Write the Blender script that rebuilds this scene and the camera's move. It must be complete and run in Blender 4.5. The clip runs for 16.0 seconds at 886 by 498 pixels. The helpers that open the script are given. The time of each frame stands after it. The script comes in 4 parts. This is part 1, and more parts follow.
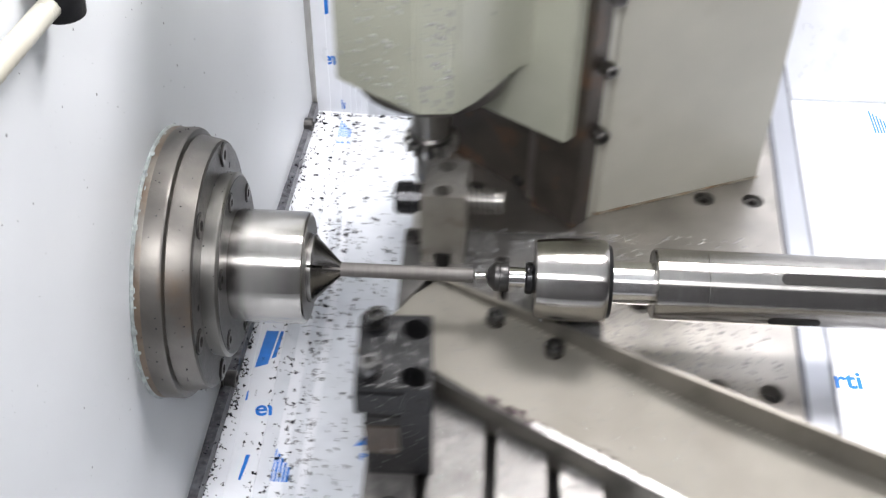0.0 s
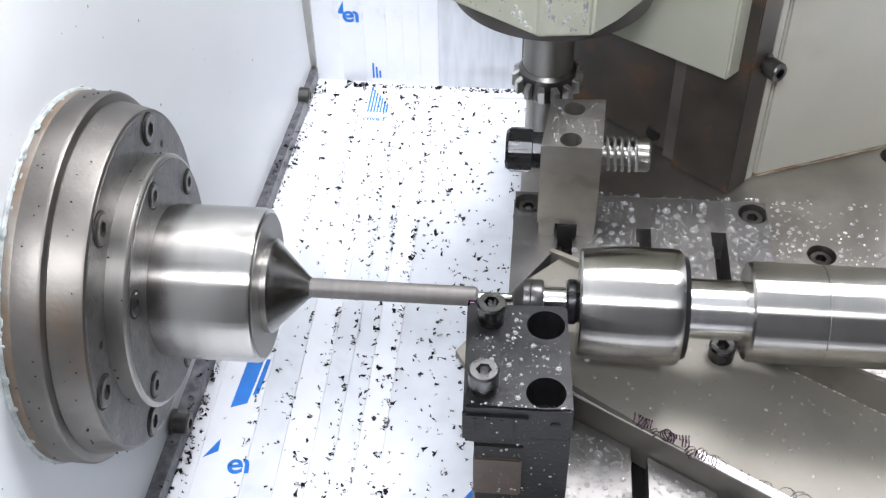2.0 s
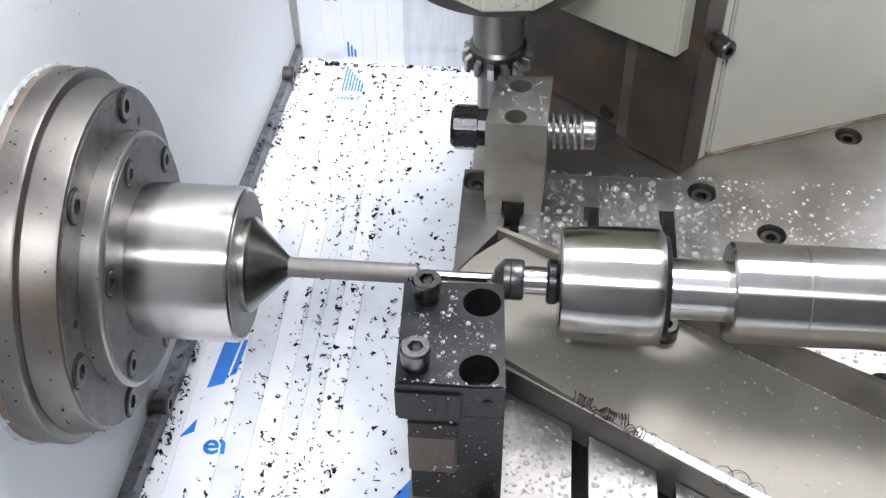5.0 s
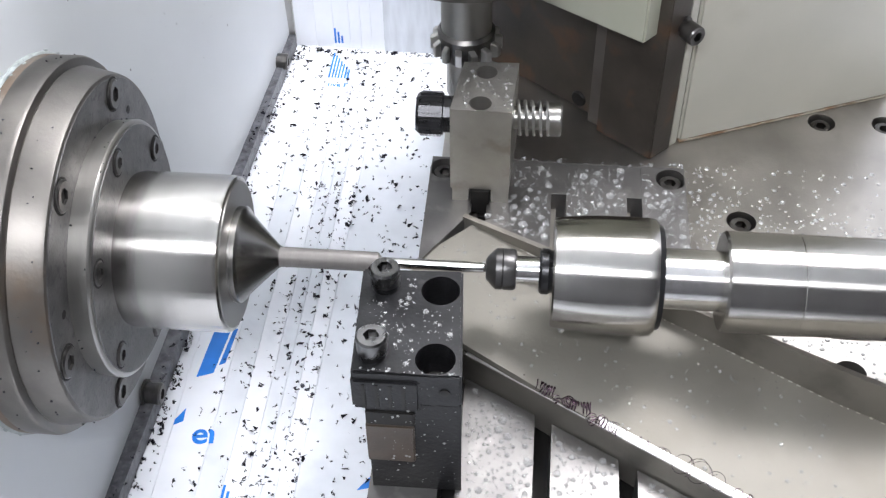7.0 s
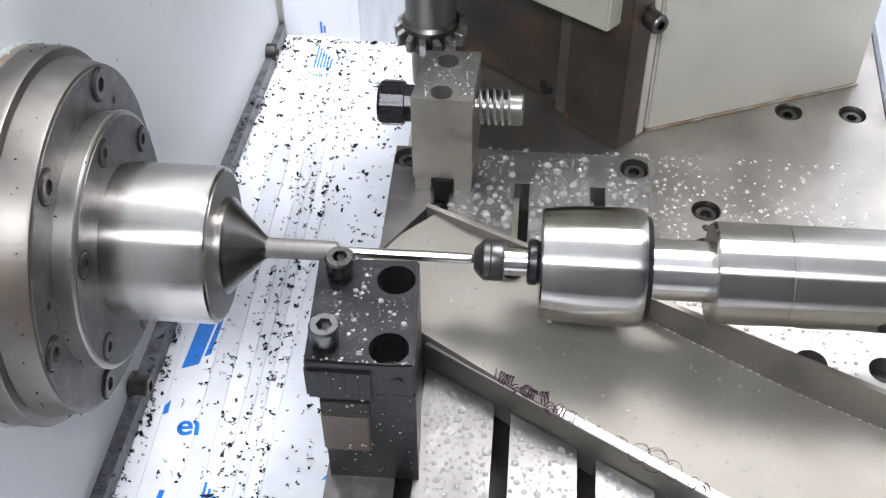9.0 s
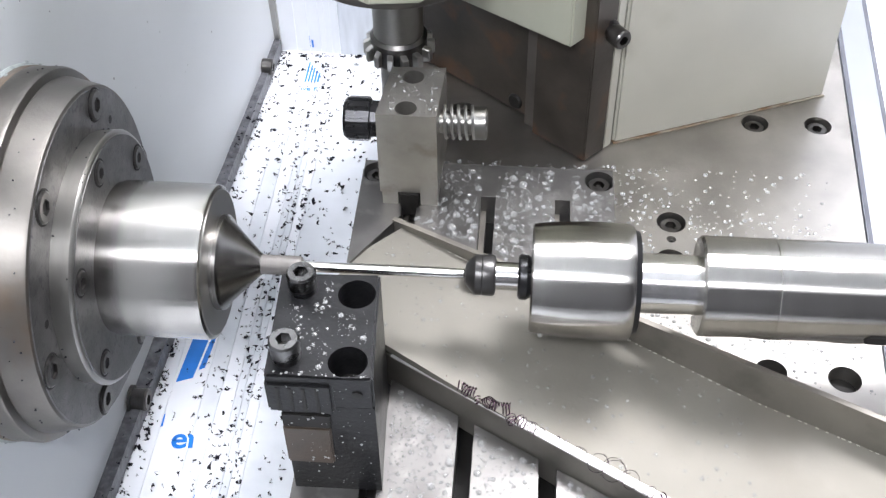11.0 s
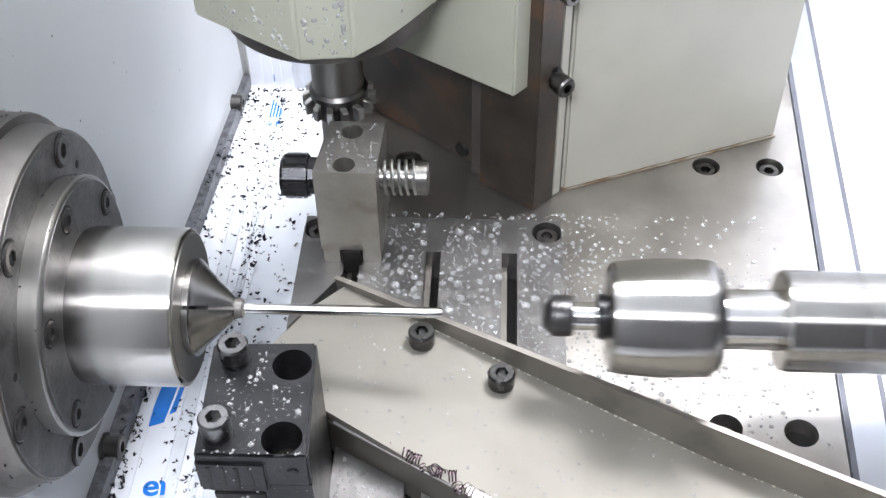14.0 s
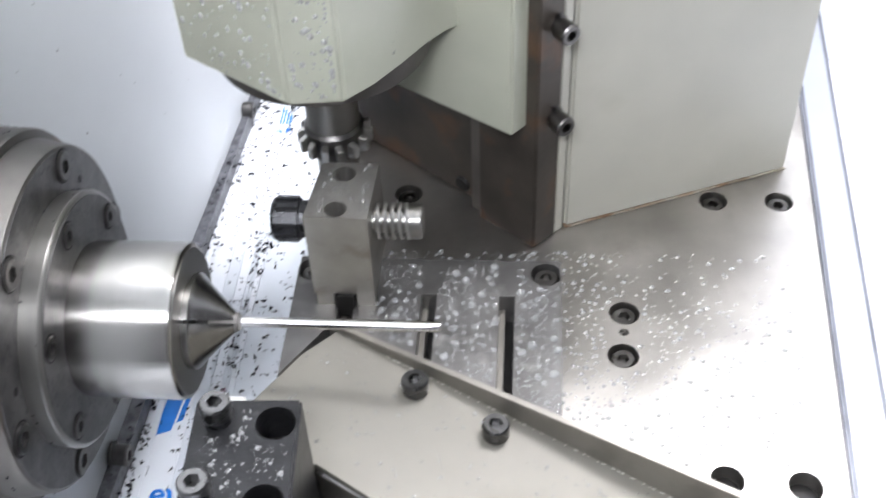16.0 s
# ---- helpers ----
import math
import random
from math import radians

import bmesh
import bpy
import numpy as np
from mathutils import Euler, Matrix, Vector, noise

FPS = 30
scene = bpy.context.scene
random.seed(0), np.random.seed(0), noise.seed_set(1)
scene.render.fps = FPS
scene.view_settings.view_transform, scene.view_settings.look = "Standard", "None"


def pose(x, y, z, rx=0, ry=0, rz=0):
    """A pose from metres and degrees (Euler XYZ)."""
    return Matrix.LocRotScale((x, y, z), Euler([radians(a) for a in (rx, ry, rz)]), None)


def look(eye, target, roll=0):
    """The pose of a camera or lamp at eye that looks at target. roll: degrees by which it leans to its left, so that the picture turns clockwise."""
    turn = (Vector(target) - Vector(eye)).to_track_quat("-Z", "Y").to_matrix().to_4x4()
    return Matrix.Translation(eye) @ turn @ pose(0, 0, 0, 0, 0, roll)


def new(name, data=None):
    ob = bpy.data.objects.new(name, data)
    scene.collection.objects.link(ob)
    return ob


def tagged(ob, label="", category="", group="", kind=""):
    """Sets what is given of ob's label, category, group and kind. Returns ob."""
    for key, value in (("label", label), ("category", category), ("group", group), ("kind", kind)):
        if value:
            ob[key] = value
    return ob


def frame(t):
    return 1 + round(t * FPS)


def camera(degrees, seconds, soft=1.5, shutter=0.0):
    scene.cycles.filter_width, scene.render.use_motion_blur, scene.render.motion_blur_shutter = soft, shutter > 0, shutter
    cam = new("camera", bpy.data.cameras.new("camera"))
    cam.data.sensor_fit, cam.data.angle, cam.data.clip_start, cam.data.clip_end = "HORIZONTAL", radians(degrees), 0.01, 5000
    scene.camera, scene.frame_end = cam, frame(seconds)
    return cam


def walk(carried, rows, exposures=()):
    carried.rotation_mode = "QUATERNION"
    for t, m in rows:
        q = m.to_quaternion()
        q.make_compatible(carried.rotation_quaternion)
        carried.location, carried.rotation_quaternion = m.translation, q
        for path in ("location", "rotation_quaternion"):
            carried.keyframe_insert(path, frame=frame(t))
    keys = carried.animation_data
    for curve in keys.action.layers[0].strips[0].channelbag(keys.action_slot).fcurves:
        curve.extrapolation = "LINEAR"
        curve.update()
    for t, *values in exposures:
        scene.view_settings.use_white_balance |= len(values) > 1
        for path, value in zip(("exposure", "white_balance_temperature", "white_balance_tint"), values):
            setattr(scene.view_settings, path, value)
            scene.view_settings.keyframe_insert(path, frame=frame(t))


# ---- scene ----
MM = 0.001

# ------------------------------------------------------------------ camera
cam = camera(41.85, 16.0, soft=1.3, shutter=0.5)
PATH = [
    (0, pose(0.0891, -0.5393, 0.5325, 46.62, -0.73, 3.08)),
    (0.1, pose(0.0865, -0.5375, 0.5352, 46.4, -1.02, 3.2)),
    (0.3, pose(0.0803, -0.5326, 0.5413, 45.81, -1.72, 3.51)),
    (0.5, pose(0.0803, -0.5326, 0.5413, 45.81, -1.72, 3.51)),
    (0.8, pose(0.0803, -0.5326, 0.5413, 45.81, -1.72, 3.51)),
    (1, pose(0.0824, -0.4824, 0.5098, 44.99, -1.87, 3.94)),
    (1.2, pose(0.0968, -0.4273, 0.4537, 45.21, -0.72, 4.82)),
    (1.5, pose(0.1042, -0.3762, 0.3945, 45.79, 0.65, 5.38)),
    (2, pose(0.1035, -0.3747, 0.3961, 45.83, 0.94, 5.2)),
    (2.5, pose(0.1038, -0.3748, 0.3948, 45.64, 0.82, 5.33)),
    (3, pose(0.1046, -0.3745, 0.3928, 45.47, 0.72, 5.24)),
    (3.5, pose(0.1055, -0.3733, 0.3939, 45.34, 0.6, 5.11)),
    (4, pose(0.1067, -0.3728, 0.3934, 45.28, 0.57, 5.07)),
    (6.5, pose(0.1114, -0.3688, 0.3887, 44.44, 0.61, 4.98)),
    (7, pose(0.1122, -0.3674, 0.3892, 44.31, 0.59, 5.0)),
    (7.5, pose(0.1134, -0.3665, 0.3886, 44.18, 0.52, 4.98)),
    (8, pose(0.1133, -0.3654, 0.3882, 44.08, 0.48, 4.84)),
    (8.5, pose(0.1132, -0.365, 0.3867, 43.95, 0.52, 4.78)),
    (9, pose(0.115, -0.3657, 0.3876, 43.86, 0.42, 4.76)),
    (11.5, pose(0.1194, -0.3678, 0.3983, 44.45, 0.96, 4.34)),
    (12, pose(0.1173, -0.3672, 0.3994, 45.61, 1.19, 4.23)),
    (12.5, pose(0.1179, -0.3671, 0.3974, 45.32, 0.71, 4.7)),
    (13, pose(0.1193, -0.3682, 0.3937, 44.79, 0.93, 5.02)),
    (13.5, pose(0.1181, -0.3653, 0.3955, 45.03, 0.49, 3.43)),
    (14, pose(0.1176, -0.3575, 0.3955, 45.32, 0.82, 2.57)),
    (14.5, pose(0.1255, -0.3543, 0.4009, 45.9, 1.39, 1.97)),
    (15, pose(0.1374, -0.3554, 0.4059, 46.85, 1.66, 1.85)),
    (15.5, pose(0.1465, -0.3571, 0.4124, 46.74, 1.65, 1.91)),
    (16, pose(0.1315, -0.3518, 0.403, 45.08, 1.81, 3.57)),
]
walk(cam, PATH, exposures=[(0, -0.18, 6700, 10), (0.8, -0.18, 6700, 10), (1.5, 0.02, 6450, 10), (4, 0.04, 6450, 10), (9, 0.1, 6450, 10), (12.5, 0.29, 6400, 10), (14.5, 0.29, 6350, 10), (16, 0.22, 6350, 10)])

# ------------------------------------------------------------------ light
world = bpy.data.worlds.new("world")
scene.world = world
world.use_nodes = True
world.node_tree.nodes["Background"].inputs["Color"].default_value = (0.9, 0.95, 1.0, 1)
world.node_tree.nodes["Background"].inputs["Strength"].default_value = 0.25


def lamp(name, eye, target, sx, sy, power, colour):
    data = bpy.data.lights.new(name, "AREA")
    data.shape, data.size, data.size_y, data.energy, data.color = "RECTANGLE", sx, sy, power, colour
    ob = new(name, data)
    ob.matrix_world = look(eye, target)
    return ob


lamp("work_lamp", (0.29, 0.29, 0.80), (0.10, 0.06, 0), 0.36, 0.38, 23.5, (0.975, 0.962, 1.0))
# added fill from the front that lightens shadows; no real lamp known there
lamp("front_fill_lamp", (0.05, -0.60, 0.84), (0.10, 0.10, -0.05), 0.30, 0.25, 11.5, (0.94, 0.95, 1.0))


# ------------------------------------------------------------------ materials
def material(name, colour, rough=0.5, metal=0.0, vary=0.12, scale=60.0, bump=0.05, fine=900.0, spec=0.5,
             spots=None, stretch=(1, 1, 1), coat=0.0, rough_vary=0.12, aniso=0.0):
    m = bpy.data.materials.new(name)
    m.use_nodes = True
    nt = m.node_tree
    b = nt.nodes["Principled BSDF"]
    N = nt.nodes.new
    L = nt.links.new
    tc = N("ShaderNodeTexCoord")
    mp = N("ShaderNodeMapping")
    mp.inputs["Scale"].default_value = stretch
    L(tc.outputs["Object"], mp.inputs["Vector"])
    big = N("ShaderNodeTexNoise")
    big.inputs["Scale"].default_value, big.inputs["Detail"].default_value = scale, 6
    L(mp.outputs["Vector"], big.inputs["Vector"])
    small = N("ShaderNodeTexNoise")
    small.inputs["Scale"].default_value, small.inputs["Detail"].default_value = fine, 3
    L(mp.outputs["Vector"], small.inputs["Vector"])
    ramp = N("ShaderNodeValToRGB")
    lo = [max(0.0, c * (1 - vary)) for c in colour]
    hi = [min(1.0, c * (1 + vary)) for c in colour]
    ramp.color_ramp.elements[0].position, ramp.color_ramp.elements[1].position = 0.3, 0.7
    ramp.color_ramp.elements[0].color, ramp.color_ramp.elements[1].color = (*lo, 1), (*hi, 1)
    L(big.outputs["Fac"], ramp.inputs["Fac"])
    out = ramp.outputs["Color"]
    if spots:
        sc, sw, scol, samt = spots
        sp = N("ShaderNodeTexNoise")
        sp.inputs["Scale"].default_value, sp.inputs["Detail"].default_value = sc, 8
        L(tc.outputs["Object"], sp.inputs["Vector"])
        r2 = N("ShaderNodeValToRGB")
        r2.color_ramp.elements[0].position, r2.color_ramp.elements[1].position = sw, min(1, sw + 0.12)
        r2.color_ramp.elements[0].color, r2.color_ramp.elements[1].color = (0, 0, 0, 1), (samt, samt, samt, 1)
        L(sp.outputs["Fac"], r2.inputs["Fac"])
        mx = N("ShaderNodeMix")
        mx.data_type = "RGBA"
        L(r2.outputs["Color"], mx.inputs["Factor"])
        L(out, mx.inputs["A"])
        mx.inputs["B"].default_value = (*scol, 1)
        out = mx.outputs["Result"]
    L(out, b.inputs["Base Color"])
    b.inputs["Metallic"].default_value = metal
    b.inputs["Specular IOR Level"].default_value = spec
    b.inputs["Coat Weight"].default_value = coat
    b.inputs["Coat Roughness"].default_value = 0.15
    if aniso:
        tg = N("ShaderNodeTangent")
        tg.direction_type, tg.axis = "RADIAL", "X"
        b.inputs["Anisotropic"].default_value = aniso
        b.inputs["Anisotropic Rotation"].default_value = 0.25
        L(tg.outputs["Tangent"], b.inputs["Tangent"])
    rr = N("ShaderNodeMapRange")
    rr.inputs["To Min"].default_value = max(0.02, rough - rough_vary)
    rr.inputs["To Max"].default_value = min(1, rough + rough_vary)
    L(big.outputs["Fac"], rr.inputs["Value"])
    L(rr.outputs["Result"], b.inputs["Roughness"])
    if bump:
        bp = N("ShaderNodeBump")
        bp.inputs["Strength"].default_value, bp.inputs["Distance"].default_value = bump, 0.0006
        L(small.outputs["Fac"], bp.inputs["Height"])
        L(bp.outputs["Normal"], b.inputs["Normal"])
    return m


TURNED = material("turned_steel", (0.43, 0.415, 0.39), 0.22, 1.0, 0.10, 14, 0.02, 260, stretch=(9, 0.12, 0.12), rough_vary=0.04, aniso=0.95)
CONE = material("dull_cone_steel", (0.31, 0.30, 0.285), 0.26, 1.0, 0.12, 20, 0.05, 400, stretch=(6, 0.4, 0.4), rough_vary=0.05)
POLISHED = material("polished_steel", (0.66, 0.65, 0.63), 0.2, 1.0, 0.06, 30, 0.03, 500, stretch=(6, 0.3, 0.3), rough_vary=0.05, aniso=0.7)
GROUND = material("ground_steel", (0.30, 0.29, 0.27), 0.38, 1.0, 0.16, 26, 0.10, 700, stretch=(3, 0.6, 0.6), aniso=0.5)
RING = material("rusty_ring_steel", (0.145, 0.136, 0.124), 0.40, 0.9, 0.25, 30, 0.12, 500, spots=(16, 0.57, (0.20, 0.125, 0.065), 0.6))
FLANGE = material("speckled_flange_steel", (0.145, 0.14, 0.138), 0.42, 0.9, 0.35, 90, 0.25, 900, spots=(320, 0.55, (0.08, 0.08, 0.085), 0.7))
DARKSTEEL = material("dark_screw_steel", (0.12, 0.115, 0.11), 0.32, 1.0, 0.3, 120, 0.1)
BLACK = material("black_oxide_steel", (0.0105, 0.0105, 0.0115), 0.34, 0.0, 0.35, 60, 0.3, 500, spec=0.2, spots=(110, 0.64, (0.05, 0.05, 0.048), 0.5))
CAPSTEEL = material("dark_cap_steel", (0.075, 0.073, 0.072), 0.34, 0.8, 0.25, 90, 0.1, 600)
BLACKSCREW = material("black_screw_steel", (0.03, 0.03, 0.032), 0.3, 0.7, 0.3, 150, 0.1)
# near-black: shade of holes, slots and grooves put into the colour
PIT = material("recess_shade_black", (0.012, 0.011, 0.010), 0.6, 0.3, 0.3, 60, 0.1)
POST = material("tool_post_steel", (0.36, 0.345, 0.315), 0.36, 0.85, 0.18, 40, 0.12, 600, spots=(50, 0.54, (0.22, 0.20, 0.17), 0.7))
DECK = material("oily_deck_steel", (0.43, 0.41, 0.38), 0.32, 0.95, 0.18, 24, 0.08, 500, spots=(22, 0.55, (0.33, 0.31, 0.28), 0.7), rough_vary=0.1)
STRIP = material("wet_slotted_steel", (0.145, 0.14, 0.134), 0.40, 0.75, 0.25, 35, 0.10, 500, spots=(60, 0.57, (0.30, 0.29, 0.275), 0.6))
TRAY = material("chute_sheet_steel", (0.198, 0.186, 0.158), 0.6, 0.3, 0.12, 18, 0.08, 500, spots=(12, 0.55, (0.165, 0.152, 0.125), 0.7))
# pale and mostly diffuse: the bar edge's highlight put into the colour
EDGE = material("pale_highlight_steel", (0.66, 0.65, 0.63), 0.42, 0.4, 0.15, 80, 0.1)
BRIGHT = material("bright_edge_steel", (0.52, 0.51, 0.49), 0.34, 1.0, 0.1, 60, 0.05)
BROWN = material("brown_stained_iron", (0.060, 0.050, 0.041), 0.42, 0.35, 0.4, 22, 0.15, 300, spots=(26, 0.53, (0.135, 0.068, 0.034), 0.75))
CAPIRON = material("dark_cap_iron", (0.10, 0.092, 0.085), 0.4, 0.6, 0.25, 30, 0.12, 300, spots=(24, 0.56, (0.06, 0.052, 0.046), 0.6))
STEPIRON = material("paler_step_iron", (0.12, 0.108, 0.096), 0.42, 0.5, 0.25, 30, 0.12, 300, spots=(40, 0.56, (0.14, 0.10, 0.075), 0.6))
SHANK = material("dark_brown_shank_steel", (0.055, 0.040, 0.029), 0.45, 0.1, 0.3, 60, 0.15)
CREAM = material("cream_paint", (0.44, 0.428, 0.365), 0.42, 0.0, 0.08, 12, 0.06, 250, spots=(11, 0.54, (0.36, 0.335, 0.27), 0.6))
GREEN = material("grey_green_paint", (0.40, 0.405, 0.325), 0.36, 0.0, 0.07, 14, 0.06, 250, spots=(12, 0.55, (0.345, 0.355, 0.275), 0.6), coat=0.2)
WALLPAINT = material("grey_white_wall_paint", (0.57, 0.59, 0.605), 0.42, 0.0, 0.05, 7, 0.015, 140, spec=0.8, rough_vary=0.06)
SEAL = material("pale_sealant", (0.30, 0.33, 0.325), 0.4, 0.0, 0.4, 160, 0.5, 300)
GREASE = material("chip_laden_grease", (0.13, 0.132, 0.145), 0.38, 0.5, 0.5, 160, 0.6, 350, spots=(320, 0.58, (0.20, 0.19, 0.20), 0.6))
FILM = material("white_protective_film", (0.86, 0.88, 0.92), 0.32, 0.0, 0.04, 30, 0.05, 160, spots=(25, 0.62, (0.66, 0.69, 0.75), 0.5))
GREYFILM = material("scuffed_protective_film", (0.74, 0.77, 0.81), 0.36, 0.0, 0.07, 40, 0.06, 160, spots=(30, 0.58, (0.60, 0.63, 0.68), 0.5))
RAILEDGE = material("blue_grey_rail_edge", (0.12, 0.125, 0.145), 0.35, 0.3, 0.2, 40, 0.05)
RAIL = material("pale_rail_steel", (0.52, 0.54, 0.58), 0.3, 0.85, 0.05, 12, 0.02, 200)
STEELFILM = material("bare_cover_steel", (0.60, 0.62, 0.65), 0.35, 0.5, 0.12, 40, 0.08, 300, stretch=(4, 0.6, 0.6))
BLUE = material("blue_print", (0.010, 0.20, 0.70), 0.4, 0.0, 0.12, 80, 0.0)
WHITE = material("white_enclosure_paint", (0.78, 0.80, 0.82), 0.4, 0.0, 0.04, 10, 0.03, 120)
# for the unseen walls that give the steel dark reflections
DARKWALL = material("dark_unseen_wall", (0.09, 0.09, 0.095), 0.7, 0.0, 0.3, 4, 0.0)
FOAM = material("pale_coolant_foam", (0.62, 0.60, 0.52), 0.35, 0.0, 0.15, 300, 0.4, 600)
STOCK = material("dull_bar_stock", (0.165, 0.155, 0.145), 0.55, 0.5, 0.12, 60, 0.1, 500, stretch=(4, 0.3, 0.3))
CHIP = material("blue_black_chip", (0.018, 0.018, 0.026), 0.35, 0.7, 0.5, 200, 0.0)
CURL = material("blued_curl_swarf", (0.11, 0.068, 0.092), 0.25, 1.0, 0.6, 300, 0.0)
RUSTBAND = material("stained_band_steel", (0.15, 0.115, 0.085), 0.5, 0.5, 0.3, 40, 0.2, 300, spots=(25, 0.5, (0.21, 0.195, 0.175), 0.9))
RUST = material("rust_stain", (0.20, 0.125, 0.07), 0.6, 0.2, 0.4, 60, 0.3, 300, spots=(40, 0.42, (0.36, 0.33, 0.27), 0.9))
BRONZE = material("grey_cap_steel", (0.115, 0.114, 0.114), 0.28, 1.0, 0.2, 80, 0.1)


def drop_material(name, clear):
    m = bpy.data.materials.new(name)
    m.use_nodes = True
    b = m.node_tree.nodes["Principled BSDF"]
    # whitish base under partial transmission also paints in the drops' bright highlights
    b.inputs["Base Color"].default_value = (0.9, 0.91, 0.9, 1)
    b.inputs["Roughness"].default_value = 0.05
    b.inputs["IOR"].default_value = 1.34
    b.inputs["Transmission Weight"].default_value = clear
    return m


CHUTESIDE = material("dull_chute_side_steel", (0.23, 0.215, 0.19), 0.42, 0.7, 0.14, 20, 0.1, 500, spots=(30, 0.56, (0.15, 0.14, 0.12), 0.6))

DROP = drop_material("coolant_drop", 0.79)
MILK = drop_material("milky_coolant_drop", 0.72)

# ------------------------------------------------------------------ builders
BASE = {}


def thing(name, base, label, category, group="", kind=""):
    """An Empty at the thing's base (millimetres) that carries its parts."""
    ob = new(name)
    ob.empty_display_size = 0.01
    ob.location = Vector(base) * MM
    BASE[ob.name] = Vector(base) * MM
    return tagged(ob, label, category, group, kind)


def finish(me, angle=32):
    for p in me.polygons:
        p.use_smooth = True
    me.set_sharp_from_angle(angle=radians(angle))


def part(name, bm, mat, parent, label="", kind="", angle=32):
    """One mesh under a thing or part; the bmesh is in world millimetres."""
    base = BASE[parent.name]
    bmesh.ops.scale(bm, vec=(MM, MM, MM), verts=bm.verts)
    bmesh.ops.translate(bm, vec=-base, verts=bm.verts)
    me = bpy.data.meshes.new(name)
    bm.to_mesh(me)
    bm.free()
    finish(me, angle)
    me.materials.append(mat)
    ob = new(name, me)
    ob.parent = parent
    BASE[ob.name] = base
    return tagged(ob, label, "", "", kind)


def solo(name, bm, mat, label, category, group="", kind="", angle=32, base=(0, 0, 0)):
    """A top-level thing of a single mesh."""
    bv = Vector(base) * MM
    bmesh.ops.scale(bm, vec=(MM, MM, MM), verts=bm.verts)
    bmesh.ops.translate(bm, vec=-bv, verts=bm.verts)
    me = bpy.data.meshes.new(name)
    bm.to_mesh(me)
    bm.free()
    finish(me, angle)
    me.materials.append(mat)
    ob = new(name, me)
    ob.location = bv
    BASE[ob.name] = bv
    return tagged(ob, label, category, group, kind)


def lathe(profile, n=96, axis="x", at=(0, 0, 0), bm=None):
    """Turn (along, radius) pairs round an axis through at."""
    bm = bm or bmesh.new()
    rings = []
    for a, r in profile:
        ring = []
        for i in range(n):
            q = 2 * math.pi * i / n
            u, v = r * math.cos(q), r * math.sin(q)
            co = (a, u, v) if axis == "x" else (u, v, a) if axis == "z" else (u, a, v)
            ring.append(bm.verts.new(Vector(co) + Vector(at)))
        rings.append(ring)
    for p, q in zip(rings, rings[1:]):
        for i in range(n):
            j = (i + 1) % n
            bm.faces.new((p[i], p[j], q[j], q[i]))
    for ring in (rings[0], rings[-1]):
        if profile[0 if ring is rings[0] else -1][1] > 0.01:
            bm.faces.new(ring)
    bmesh.ops.recalc_face_normals(bm, faces=bm.faces)
    return bm


def box(x0, x1, y0, y1, z0, z1, bevel=0.0, bm=None, seg=2):
    bm = bm or bmesh.new()
    vs = bmesh.ops.create_cube(bm, size=1)["verts"]
    for v in vs:
        v.co = Vector((x0 + (v.co.x + 0.5) * (x1 - x0), y0 + (v.co.y + 0.5) * (y1 - y0), z0 + (v.co.z + 0.5) * (z1 - z0)))
    if bevel:
        es = list({e for v in vs for e in v.link_edges})
        bmesh.ops.bevel(bm, geom=es, offset=bevel, segments=seg, affect="EDGES")
    return bm


def disc_loop(cx, cy, r, n=28):
    return [(cx + r * math.cos(2 * math.pi * i / n), cy + r * math.sin(2 * math.pi * i / n)) for i in range(n)]


def slab(outer, z0, z1, holes=(), top=None, bm=None):
    """A plate of plan outline outer between z0 and z1 with holes through it; top(x, y) may bend its upper face."""
    bm = bm or bmesh.new()
    edges = []
    for loop in (outer, *holes):
        vs = [bm.verts.new((x, y, z1)) for x, y in loop]
        for a, b in zip(vs, vs[1:] + vs[:1]):
            edges.append(bm.edges.new((a, b)))
    if holes:
        faces = [g for g in bmesh.ops.triangle_fill(bm, use_beauty=True, use_dissolve=False, edges=edges)["geom"] if isinstance(g, bmesh.types.BMFace)]
    else:
        faces = [bm.faces.new(vs)]
    ext = bmesh.ops.extrude_face_region(bm, geom=faces)["geom"]
    for v in ext:
        if isinstance(v, bmesh.types.BMVert):
            v.co.z = z0
    bmesh.ops.recalc_face_normals(bm, faces=bm.faces)
    return bm


def clip(poly, a, b, c):
    """Keep the side a*x + b*y <= c of a plan polygon."""
    out = []
    for p, q in zip(poly, poly[1:] + poly[:1]):
        dp, dq = a * p[0] + b * p[1] - c, a * q[0] + b * q[1] - c
        if dp <= 0:
            out.append(p)
        if dp * dq < 0:
            s = dp / (dp - dq)
            out.append((p[0] + s * (q[0] - p[0]), p[1] + s * (q[1] - p[1])))
    return out


